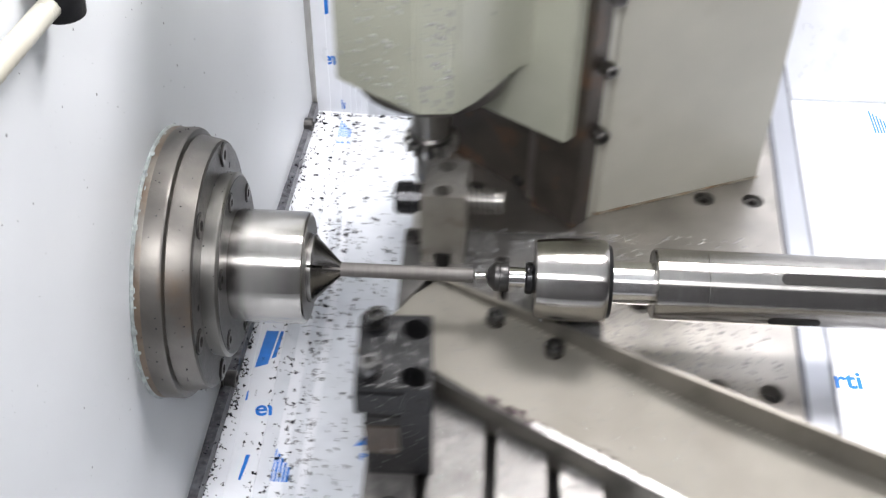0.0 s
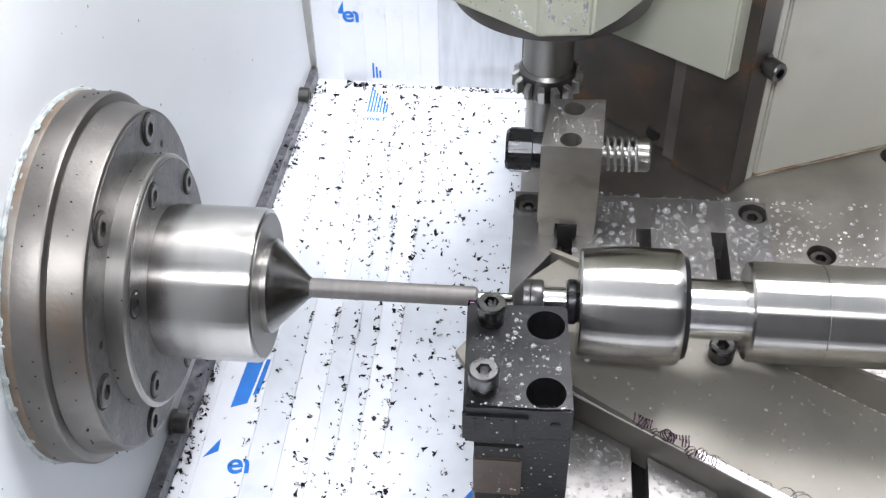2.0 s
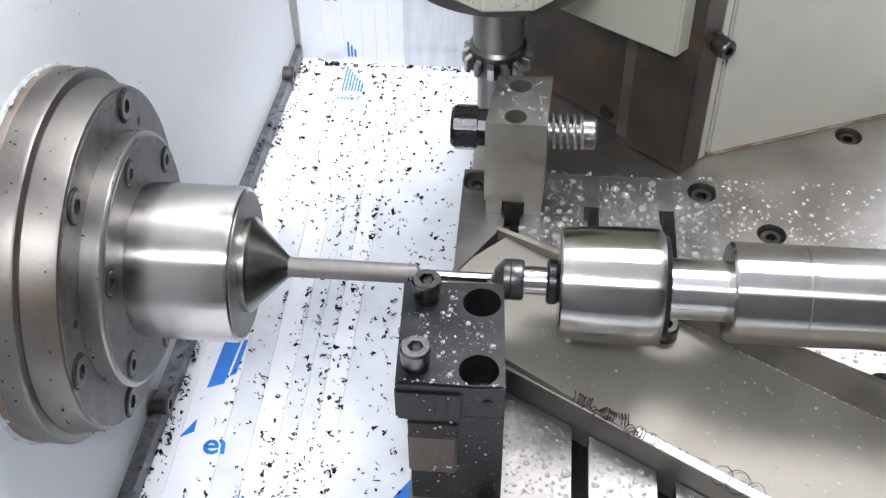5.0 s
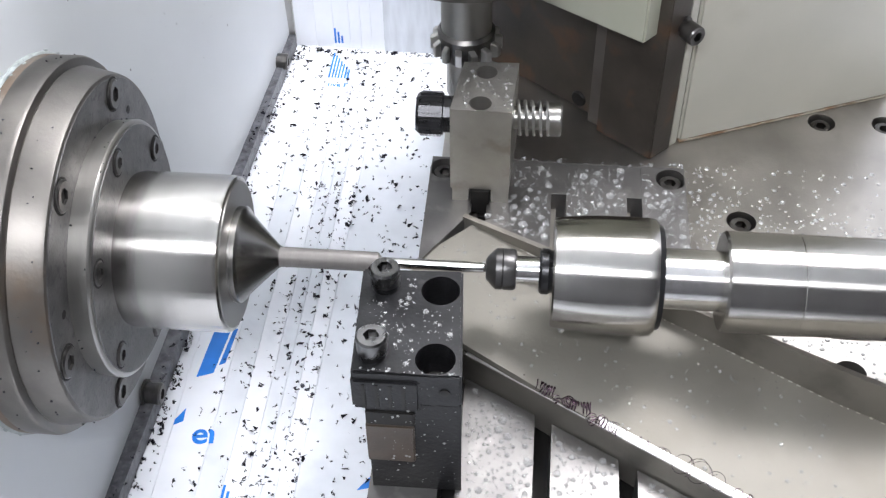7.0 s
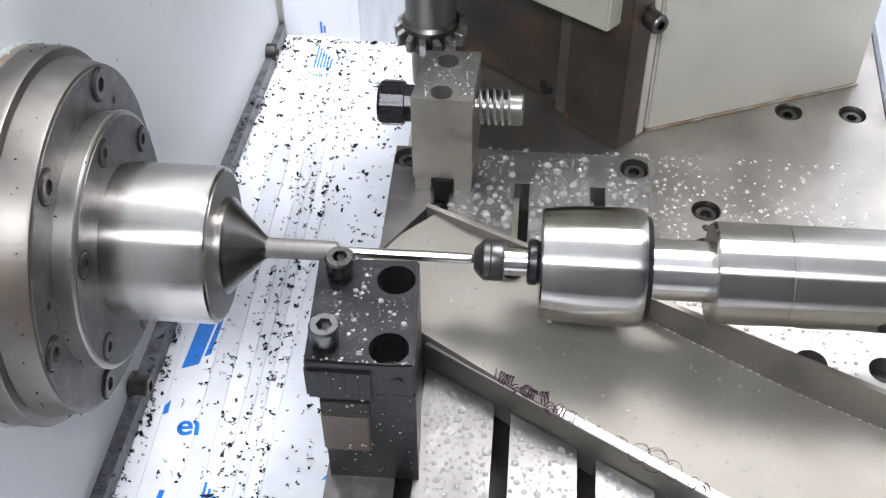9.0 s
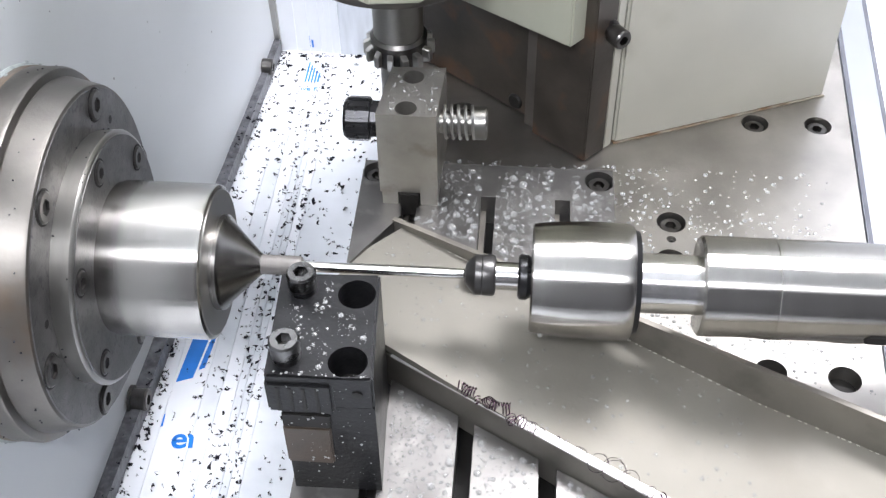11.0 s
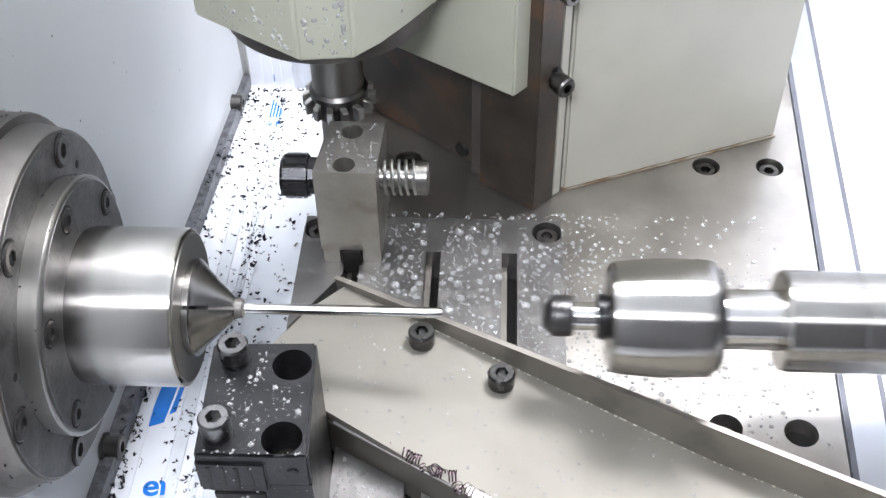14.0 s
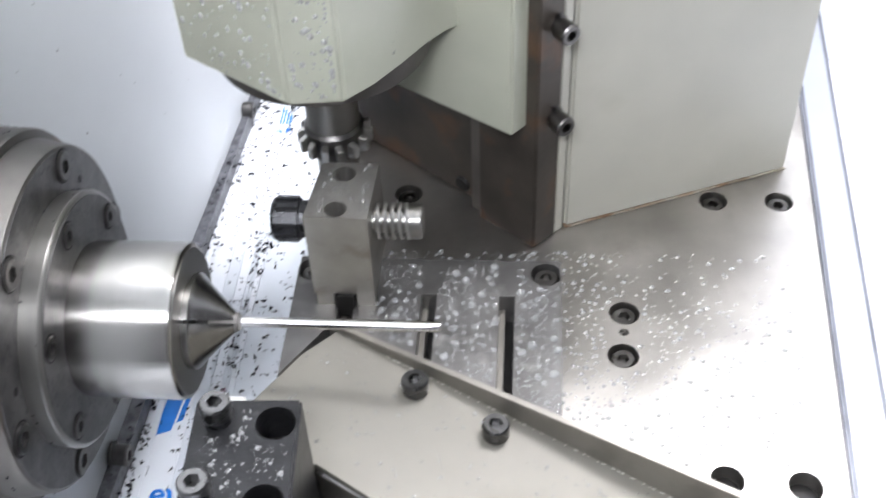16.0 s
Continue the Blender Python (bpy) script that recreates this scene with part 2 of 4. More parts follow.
def screw(parent, x, y, z, r=6.5, h=8.0, axis="z", mat=None, washer=False, sign=1, name="socket_screw"):
    """A socket-head cap screw whose head starts at the seat (x, y, z) and rises along the axis."""
    mat = mat or DARKSTEEL
    s = sign
    prof = [(0, r * 0.97), (s * h * 0.88, r), (s * h, r * 0.88), (s * h, r * 0.56)]
    bm = lathe(prof, 26, axis, (x, y, z))
    for f in [f for f in bm.faces if len(f.verts) > 8]:
        bm.faces.remove(f)
    # hexagonal socket
    rim, low = [], []
    for i in range(6):
        q = math.pi / 3 * i
        u, v = r * 0.52 * math.cos(q), r * 0.52 * math.sin(q)
        for store, d in ((rim, s * h), (low, s * h * 0.4)):
            co = (d, u, v) if axis == "x" else (u, v, d) if axis == "z" else (u, d, v)
            store.append(bm.verts.new(Vector(co) + Vector((x, y, z))))
    for i in range(6):
        j = (i + 1) % 6
        bm.faces.new((rim[i], rim[j], low[j], low[i]))
    bm.faces.new(low)
    ring = [v for v in bm.verts if v not in rim and v not in low][-26:]
    es = []
    for loop in (ring, rim):
        for a, b in zip(loop, loop[1:] + loop[:1]):
            es.append(bm.edges.get((a, b)) or bm.edges.new((a, b)))
    bmesh.ops.triangle_fill(bm, use_beauty=True, edges=es)
    bmesh.ops.recalc_face_normals(bm, faces=bm.faces)
    ob = part(name, bm, mat, parent)
    if washer:
        part("washer", lathe([(0, r * 0.7), (0, r * 1.25), (s * -1.5, r * 1.25), (s * -1.5, r * 0.7)], 26, axis, (x, y, z)), mat, parent)
    return ob


def letters(text, size, m, mat, parent, name="print_text", cut=None):
    cu = bpy.data.curves.new(name, "FONT")
    cu.body, cu.size, cu.offset = text, size * MM, size * 0.02 * MM
    tmp = bpy.data.objects.new(name, cu)
    scene.collection.objects.link(tmp)
    me = bpy.data.meshes.new_from_object(tmp.evaluated_get(bpy.context.evaluated_depsgraph_get()))
    bpy.data.objects.remove(tmp)
    me.transform(m)
    if cut:
        bm = bmesh.new()
        bm.from_mesh(me)
        bmesh.ops.bisect_plane(bm, geom=[*bm.verts, *bm.edges, *bm.faces], plane_co=(cut[0] * MM, 0, 0), plane_no=(cut[1], 0, 0), clear_outer=True)
        bm.to_mesh(me)
        bm.free()
    me.transform(Matrix.Translation(-BASE[parent.name]))
    me.materials.append(mat)
    ob = new(name, me)
    ob.parent = parent
    BASE[ob.name] = BASE[parent.name]
    return ob


RNG = random.Random(7)

# ------------------------------------------------------------------ levels (mm)
FLOOR = -155.0      # way covers
DECKZ = -62.0       # rear deck of the carriage
STRIPZ = -34.0      # raised slotted plates on it
FRONTZ = -60.0      # front slotted plate
BACKY = 378.0
WALLX = -113.0


def rear_line(x):
    return 67 - 0.486 * (x - 81)


def front_line(x):
    return -19.3 - 0.569 * (x - 92.3)


def tray_z(x):
    return -36.0 - min(20.0, 0.11 * max(0.0, x - 81))


def foot(y):
    return -97.0 + 0.048 * y


def wall_x(y):
    """The headstock wall leans in towards the back corner."""
    t = min(1.0, max(0.0, (y - 80) / 296))
    return WALLX + (foot(376) - 1.5 - WALLX) * t * t * (3 - 2 * t)


# ------------------------------------------------------------------ enclosure
def enclosure():
    bm = bmesh.new()
    cols = []
    for y in (-900, 40, 90, 130, 180, 230, 280, 330, 376, 400, 560):
        f, w = foot(y), wall_x(y)
        sec = [(w, 900), (w, -70)] + [(w + (f - w) * (k / 6) ** 1.6, -70 - (FLOOR + 3 - -70) * -k / 6) for k in range(1, 7)] + [(f - 12, FLOOR + 3), (w - 14, -70), (w - 14, 900)]
        cols.append([bm.verts.new((x, y, z)) for x, z in sec])
    for a, b in zip(cols, cols[1:]):
        for i in range(len(a)):
            k = (i + 1) % len(a)
            bm.faces.new((a[i], a[k], b[k], b[i]))
    bm.faces.new(cols[0]), bm.faces.new(cols[-1])
    bmesh.ops.recalc_face_normals(bm, faces=bm.faces)
    solo("wall_west", bm, WALLPAINT, "grey-white painted steel headstock wall", "wall", kind="structure")
    solo("floor", box(-400, 1300, -900, 700, FLOOR - 60, FLOOR - 30), STEELFILM, "sheet-steel machine bed floor under the covers", "floor", kind="structure")
    solo("wall_north", box(-300, 1300, 560, 580, FLOOR - 60, 900), WHITE, "white painted back wall of the machine", "wall", kind="structure")
    # unseen east and south walls kept dark to shape the steel's reflections
    solo("wall_east", box(1280, 1300, -900, 560, FLOOR - 60, 900), DARKWALL, "unseen dark wall at the tail end that darkens reflections", "wall", kind="structure")
    solo("wall_south", box(-300, 1300, -920, -900, FLOOR - 60, 900), DARKWALL, "unseen dark wall in place of the open machine door", "wall", kind="structure")
    solo("ceiling", box(-300, 1300, -920, 580, 900, 920), WHITE, "white painted roof of the machine", "ceiling", kind="structure")
    # angle strip and bolts along the foot of the headstock wall
    strip = thing("wall_foot_strip", (-94, 100, FLOOR + 4), "grease-caked steel strip along the foot of the wall", "trim")
    part("strip", slab([(foot(-400) - 6, -400), (foot(-400) + 5, -400), (foot(374) + 5, 374), (foot(374) - 6, 374)], FLOOR + 2, FLOOR + 13), GREASE, strip)
    part("upright", box(foot(374) - 3, foot(374) + 4, BACKY - 3, BACKY + 4, FLOOR + 2.5, 300, 1.0), BRIGHT, strip)
    for y in (337, 20, -260):
        screw(strip, foot(y) - 1, y, FLOOR + 14, 6.5, 9, "x", DARKSTEEL, True)


enclosure()


def hose():
    """Beige coolant hose with a dark fitting, high on the headstock wall."""
    ho = thing("coolant_hose", (-106, -130, 262), "beige coolant hose with a dark fitting on the wall", "hose")
    pts = [Vector(p) for p in HOSE]
    bm = bmesh.new()
    prev = None
    n = 40
    for i in range(n + 1):
        t = i / n * (len(pts) - 1)
        k = min(int(t), len(pts) - 2)
        f = t - k
        c = pts[k].lerp(pts[k + 1], f)
        d = (pts[k + 1] - pts[k]).normalized()
        a = d.cross(Vector((1, 0, 0))).normalized()
        b = d.cross(a)
        rad = 5.0 + (0.5 if i % 2 else 0)
        ring = [bm.verts.new(c + rad * (math.cos(q) * a + math.sin(q) * b)) for q in [m * math.pi / 6 for m in range(12)]]
        if prev:
            for m in range(12):
                bm.faces.new((prev[m], prev[(m + 1) % 12], ring[(m + 1) % 12], ring[m]))
        prev = ring
    bmesh.ops.recalc_face_normals(bm, faces=bm.faces)
    part("tube", bm, CREAM, ho)
    e = pts[-1]
    part("fitting", lathe([(-20, 4), (-18, 10), (-4, 11), (0, 9), (14, 9), (16, 4)], 24, "z", (e.x + 2, e.y + 6, e.z + 10)), BLACK, ho, "dark hose fitting")


HOSE = [(-105, -205, 272), (-105, -166, 267), (-105, -130, 261), (-105, -112, 258), (-105, -100, 255.5)]
hose()

# ------------------------------------------------------------------ spindle nose
def spindle():
    sp = thing("spindle_flange", (-100, 0, 0), "stepped bare steel spindle flange bolted to the wall", "spindle")
    part("sealant_bead", lathe([(-113, 60), (-113, 89.8), (-112.2, 90), (-111.2, 89.4), (-110.4, 88), (-110.4, 60)], 128), SEAL, sp, "lumpy pale sealant bead")
    part("base_ring", lathe([(-112.8, 50), (-112.8, 88.6), (-96.5, 88.9), (-94.8, 88.0), (-94.2, 86.5), (-94.2, 50)], 128), RING, sp, "rust-stained outer ring")
    part("rust_band", lathe([(-111.5, 86), (-111.5, 88.8), (-108, 89.0), (-106.8, 88.6), (-106.8, 86)], 128), RUSTBAND, sp, "rusty band at the wall end")
    r = random.Random(14)
    bm, dirt = bmesh.new(), bmesh.new()
    for _ in range(120):
        q = radians(r.uniform(0, 360))
        rr = r.uniform(88.4, 90.6)
        m = Matrix.Translation((r.uniform(-112.5, -109.5), rr * math.cos(q), rr * math.sin(q))) @ Matrix.Rotation(q, 4, "X") @ Matrix.Diagonal((r.uniform(0.5, 1.3), r.uniform(0.3, 0.8), r.uniform(0.7, 2.6), 1))
        bmesh.ops.create_icosphere(bm, subdivisions=1, radius=1.0, matrix=m)
    for _ in range(70):
        q = radians(r.uniform(20, 230))
        x0, rr = r.choice(((-103, 88.9), (-88, 83.2), (-74, 60.3)))
        m = Matrix.Translation((x0 + r.uniform(-5, 5), rr * math.cos(q), rr * math.sin(q))) @ Matrix.Diagonal((r.uniform(0.2, 0.7), r.uniform(0.2, 0.7), r.uniform(0.2, 0.7), 1))
        bmesh.ops.create_icosphere(dirt, subdivisions=1, radius=1.0, matrix=m)
    part("sealant_lumps", bm, SEAL, sp, "grey-green lumps of sealant", kind="stuff")
    part("clinging_chips", dirt, CHIP, sp, "tiny dark chips stuck to the rings", kind="stuff")
    part("middle_ring", lathe([(-94.4, 50), (-94.4, 84.0), (-93.6, 84.3), (-81, 81.6), (-79.6, 81.0), (-78.9, 79.8), (-78.9, 50)], 128), RING, sp)
    face = part("flange_face", lathe([(-79, 50), (-79, 79.9), (-78.5, 79.4), (-78.5, 50)], 128), FLANGE, sp, "speckled grey flange face")
    part("inner_boss", lathe([(-78.8, 30), (-78.8, 59.8), (-70, 60.7), (-69, 60.0), (-68.4, 58.8), (-68.4, 30)], 128), GROUND, sp)
    inner = part("boss_face", lathe([(-68.5, 34), (-68.5, 58.6), (-68.0, 58.2), (-68.0, 34)], 128), FLANGE, sp)
    # counterbores and dowel holes are near-black rings and discs, recess shade as colour
    for k in range(6):
        q = radians(60 * k + 57.5)
        y, z = 72 * math.cos(q), 72 * math.sin(q)
        part("counterbore", lathe([(-78.7, 5.2), (-78.7, 8.2), (-78.3, 8.2), (-78.3, 5.2)], 28, "x", (0, y, z)), PIT, face)
        screw(face, -82.3, y, z, 7.2, 5.2, "x", DARKSTEEL)
        q = radians(60 * k + 26.5)
        y, z = 51.2 * math.cos(q), 51.2 * math.sin(q)
        part("counterbore", lathe([(-68.2, 4.2), (-68.2, 6.6), (-67.8, 6.6), (-67.8, 4.2)], 28, "x", (0, y, z)), PIT, inner)
        screw(inner, -72.0, y, z, 5.6, 5.0, "x", DARKSTEEL)
    for k in range(3):
        q = radians(120 * k + 40)
        part("dowel_hole", lathe([(-78.4, 0.2), (-78.4, 2.0), (-78.6, 2.0)], 16, "x", (0, 66 * math.cos(q), 66 * math.sin(q))), PIT, face)
    ch = thing("collet_chuck", (-67, 0, 0), "bright turned steel collet chuck sleeve", "chuck")
    part("sleeve", lathe([(-68.2, 20), (-68.2, 36.2), (-65, 37), (-23, 37), (-21.4, 36.5), (-20.8, 35), (-20.8, 22)], 160), TURNED, ch)
    part("end_face", lathe([(-20.9, 22), (-20.9, 34.8), (-20.3, 34.4), (-20.3, 22)], 128), GROUND, ch)
    return sp


spindle()


def collet():
    """Slotted cone that turns with the bar."""
    co = thing("slotted_collet", (0, 0, 0), "slotted conical steel collet gripping the bar", "collet")
    prof = [(-20.5, 22.6), (-17.2, 22.6), (-16.2, 21.8), (-15.6, 20.2), (-1.0, 5.6), (0, 5.0), (0, 5.05), (-10, 5.05)]
    half = 0.85
    for s in range(3):
        bm = bmesh.new()
        rings = []
        for a, r in prof:
            w = math.degrees(half / max(r, 1))
            rings.append([bm.verts.new((a, r * math.cos(q), r * math.sin(q))) for q in [radians(120 * s + w + (120 - 2 * w) * i / 32) for i in range(33)]])
        for p, q in zip(rings, rings[1:]):
            for i in range(32):
                bm.faces.new((p[i], p[i + 1], q[i + 1], q[i]))
        for side in (0, 32):
            bm.faces.new([r[side] for r in rings])
        bmesh.ops.recalc_face_normals(bm, faces=bm.faces)
        part("collet_jaw", bm, CONE, co)
    # near-black core puts the slots' shade into the colour
    part("core", lathe([(-20.4, 18), (-17.5, 18), (-17.5, 6), (-12, 5.2)], 48), PIT, co, "near-black core that paints shade into the collet slots")
    return co


COLLET = collet()


def bar():
    rod = thing("machined_rod", (0, 0, 0), "thin bright freshly turned steel rod", "rod")
    part("shaft", lathe([(-30, 2.55), (88, 2.55), (90, 2.45), (94.5, 2.4), (95.6, 1.9), (96, 1.2), (96, 0)], 40), POLISHED, rod)
    st = thing("bar_stock", (0, 0, 0), "dull grey unmachined bar stock in the collet", "rod")
    part("stock", lathe([(-75, 2.7), (-75, 4.7), (45.2, 4.7), (46.2, 4.2), (46.5, 2.7)], 40), STOCK, st)
    part("cut_shoulder", lathe([(46.3, 2.6), (46.3, 4.0), (47.0, 3.1), (47.3, 2.6)], 40), BRIGHT, st)
    return rod, st


ROD, STOCKBAR = bar()


# ------------------------------------------------------------------ tailstock
def tailstock():
    ts = thing("live_center_tailstock", (150, 0, 0), "bright steel live centre on a slotted quill", "tailstock")
    cap = part("nose_cap", lathe([(96, 0), (96, 4.6), (96.4, 5.4), (100.2, 9.2), (100.8, 9.6), (103.6, 9.6), (103.9, 9.3), (104.2, 9.6), (108.6, 9.6), (109.8, 9.0), (110.2, 7), (110.2, 4)], 64), CAPSTEEL, ts, "dark grey steel nose cap")
    part("neck", lathe([(110, 4), (110, 6.6), (121, 6.6), (121, 4)], 48), POLISHED, ts)
    part("collar", lathe([(120.5, 5), (120.5, 9.6), (121.6, 10.6), (124.6, 10.6), (126.8, 9)], 48), BLACKSCREW, ts)
    ring = part("body_ring", lathe([(126.4, 8), (126.4, 24.4), (127.2, 25.3), (134, 26.2), (142, 26.9), (151, 27.3), (168, 27.3), (171.4, 26.9), (172.8, 25.8), (172.8, 10)], 128), TURNED, ts)
    part("seal_ring", lathe([(172.6, 10), (172.6, 24.6), (175.4, 23.6), (175.4, 10)], 96), BLACK, ts)
    part("shank", lathe([(175.2, 8), (175.2, 14.0), (203, 14.0), (203, 8)], 64), POLISHED, ts)
    # quill; keyways are slightly raised near-black shapes, slot shade put into the colour
    quill = part("quill", lathe([(203, 12), (203, 22.2), (204.2, 23.3), (236, 23.3), (236.2, 23.0), (236.6, 23.3), (620, 23.3), (620, 12)], 128), TURNED, ts)
    for q0, x0, x1 in ((118, 281, 420), (196, 276, 309)):
        q = radians(q0)
        bm = bmesh.new()
        loop = []
        w = 3.6
        for i in range(24):
            a = 2 * math.pi * i / 24
            sx = x1 - w if math.cos(a) > 0 else x0 + w
            loop.append((sx + w * math.cos(a), w * math.sin(a)))
        slab(loop, -2, 23.75, bm=bm)
        bmesh.ops.rotate(bm, verts=bm.verts, matrix=Matrix.Rotation(q - math.pi / 2, 3, "X"))
        part("keyway", bm, PIT, quill, "dark raised shape for the shaded keyway slot")
    for x, q0 in ((132, 235), (139, 246), (145, 241), (150, 250), (158, 244), (163, 251), (168, 240)):
        q = radians(q0)
        bm = bmesh.new()
        bmesh.ops.create_uvsphere(bm, u_segments=10, v_segments=6, radius=1.6)
        bmesh.ops.translate(bm, verts=bm.verts, vec=(x, 27 * math.cos(q), 27 * math.sin(q)))
        part("clinging_drop", bm, DROP, ring)
    return ts


TAIL = tailstock()

# ------------------------------------------------------------------ carriage
CARRIED = []


def carried(ob):
    CARRIED.append(ob)
    return ob


STRIPS = ((60, 84), (92, 126), (134, 166), (174, 197.5))
FRONTS = ((49, 80), (88, 122.5), (130.5, 161.5), (170, 196))


def carriage():
    deck = carried(thing("carriage_table", (200, 100, -120), "oily steel carriage table with slotted plates", "machine table"))
    right = lambda y: 331.7 + y * 0.071
    outer = [(62, 60), (100, 60), (340, rear_line(340) + 6), (right(-50), -50), (right(330), 330), (62, 330)]
    holes = [(232.5, 105, 8.2), (231.8, 91.5, 2.6), (230.6, 75.5, 8.2), (288.5, 195.3, 8.2), (326.5, 195.5, 8.2), (311.5, -0.9, 8.2), (275.6, 1.2, 8.2), (109, 196.5, 8.2)]
    plate = part("deck_plate", slab(outer, DECKZ - 22, DECKZ, [disc_loop(*h) for h in holes]), DECK, deck)

    def sunk(x, y, z, on):
        if y > 20 or z != DECKZ:
            screw(on, x, y, z - 9.5, 6.3, 7, "z", DARKSTEEL)
        # hole floor in near-black: shade of the bore as colour
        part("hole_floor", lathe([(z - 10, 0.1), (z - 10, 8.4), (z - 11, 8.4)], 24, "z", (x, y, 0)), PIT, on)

    for x, y, r in holes:
        if r > 4:
            sunk(x, y, DECKZ, plate)
        else:
            screw(plate, x, y, DECKZ - 5, 2.5, 3, "z", DARKSTEEL)
    lab = "wet dark steel plate between slots"
    for i, ((x0, x1), (f0, f1)) in enumerate(zip(STRIPS, FRONTS)):
        rear = [(x0, -20), (x1, -20), (x1, 115), (x0, 115)]
        rear = clip(rear, 1.58, -1, 1.58 * 81 - 67) if i == 0 else clip(rear, -0.486, -1, -0.486 * 81 - 69.6)
        bx = {0: 67.5, 3: 190}.get(i)
        hl = [disc_loop(bx, 105.5, 8.0)] if bx else []
        back = part("slotted_plate", slab(rear, DECKZ, STRIPZ, hl), STRIP, deck, lab)
        bf = {0: 66, 3: 185.5}.get(i)
        front = clip([(f0, 0), (f0, -116), (f1, -116), (f1, 0)], 0.569, 1, 0.569 * 92.3 - 19.3 - 1.0)
        hf = [disc_loop(bf, -106, 8.0)] if bf else []
        fore = part("slotted_plate", slab(front, FRONTZ - 45, FRONTZ, hf), STRIP, deck, lab)
        if bx:
            sunk(bx, 105.5, STRIPZ, back)
            sunk(bf, -106, FRONTZ, fore)
    # lips close the rear ends of the slots
    for a, b in zip(STRIPS, STRIPS[1:]):
        part("slot_end", box(a[1], b[0], 89.5, 114.8, DECKZ, STRIPZ - 0.3), STRIP, deck)
    # near-black bed: shade in the rear slots put into the colour
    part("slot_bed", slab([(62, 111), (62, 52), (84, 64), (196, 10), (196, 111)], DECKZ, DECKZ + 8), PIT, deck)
    # added strips imitate the lit left wall of each slot
    for a, b in zip(STRIPS, STRIPS[1:]):
        part("slot_lit_strip", box(a[1] - 0.5, a[1] + 3.0, rear_line(a[1]) + 3, 90, DECKZ, STRIPZ - 11), CHUTESIDE, deck, "added steel strip standing for the lit slot wall")
    # front slot bed and underside, their shade also given as near-black colour
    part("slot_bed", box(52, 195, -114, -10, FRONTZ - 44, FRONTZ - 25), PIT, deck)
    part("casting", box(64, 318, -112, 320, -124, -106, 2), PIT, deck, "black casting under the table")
    part("edge_rail", slab([(right(-60) + 2, -60), (right(426) + 2, 426), (right(426) + 22, 426), (right(-60) + 22, -60)], DECKZ - 22, DECKZ - 2.5), RAIL, deck, "bright steel rail along the table edge")
    for off in (2.2, 21.6):
        part("rail_lip", slab([(right(-60) + off, -60), (right(426) + off, 426), (right(426) + off + 2.6, 426), (right(-60) + off + 2.6, -60)], DECKZ - 24, DECKZ - 2.1), RAILEDGE, deck, "blue-grey rail edge")
    return deck


carriage()


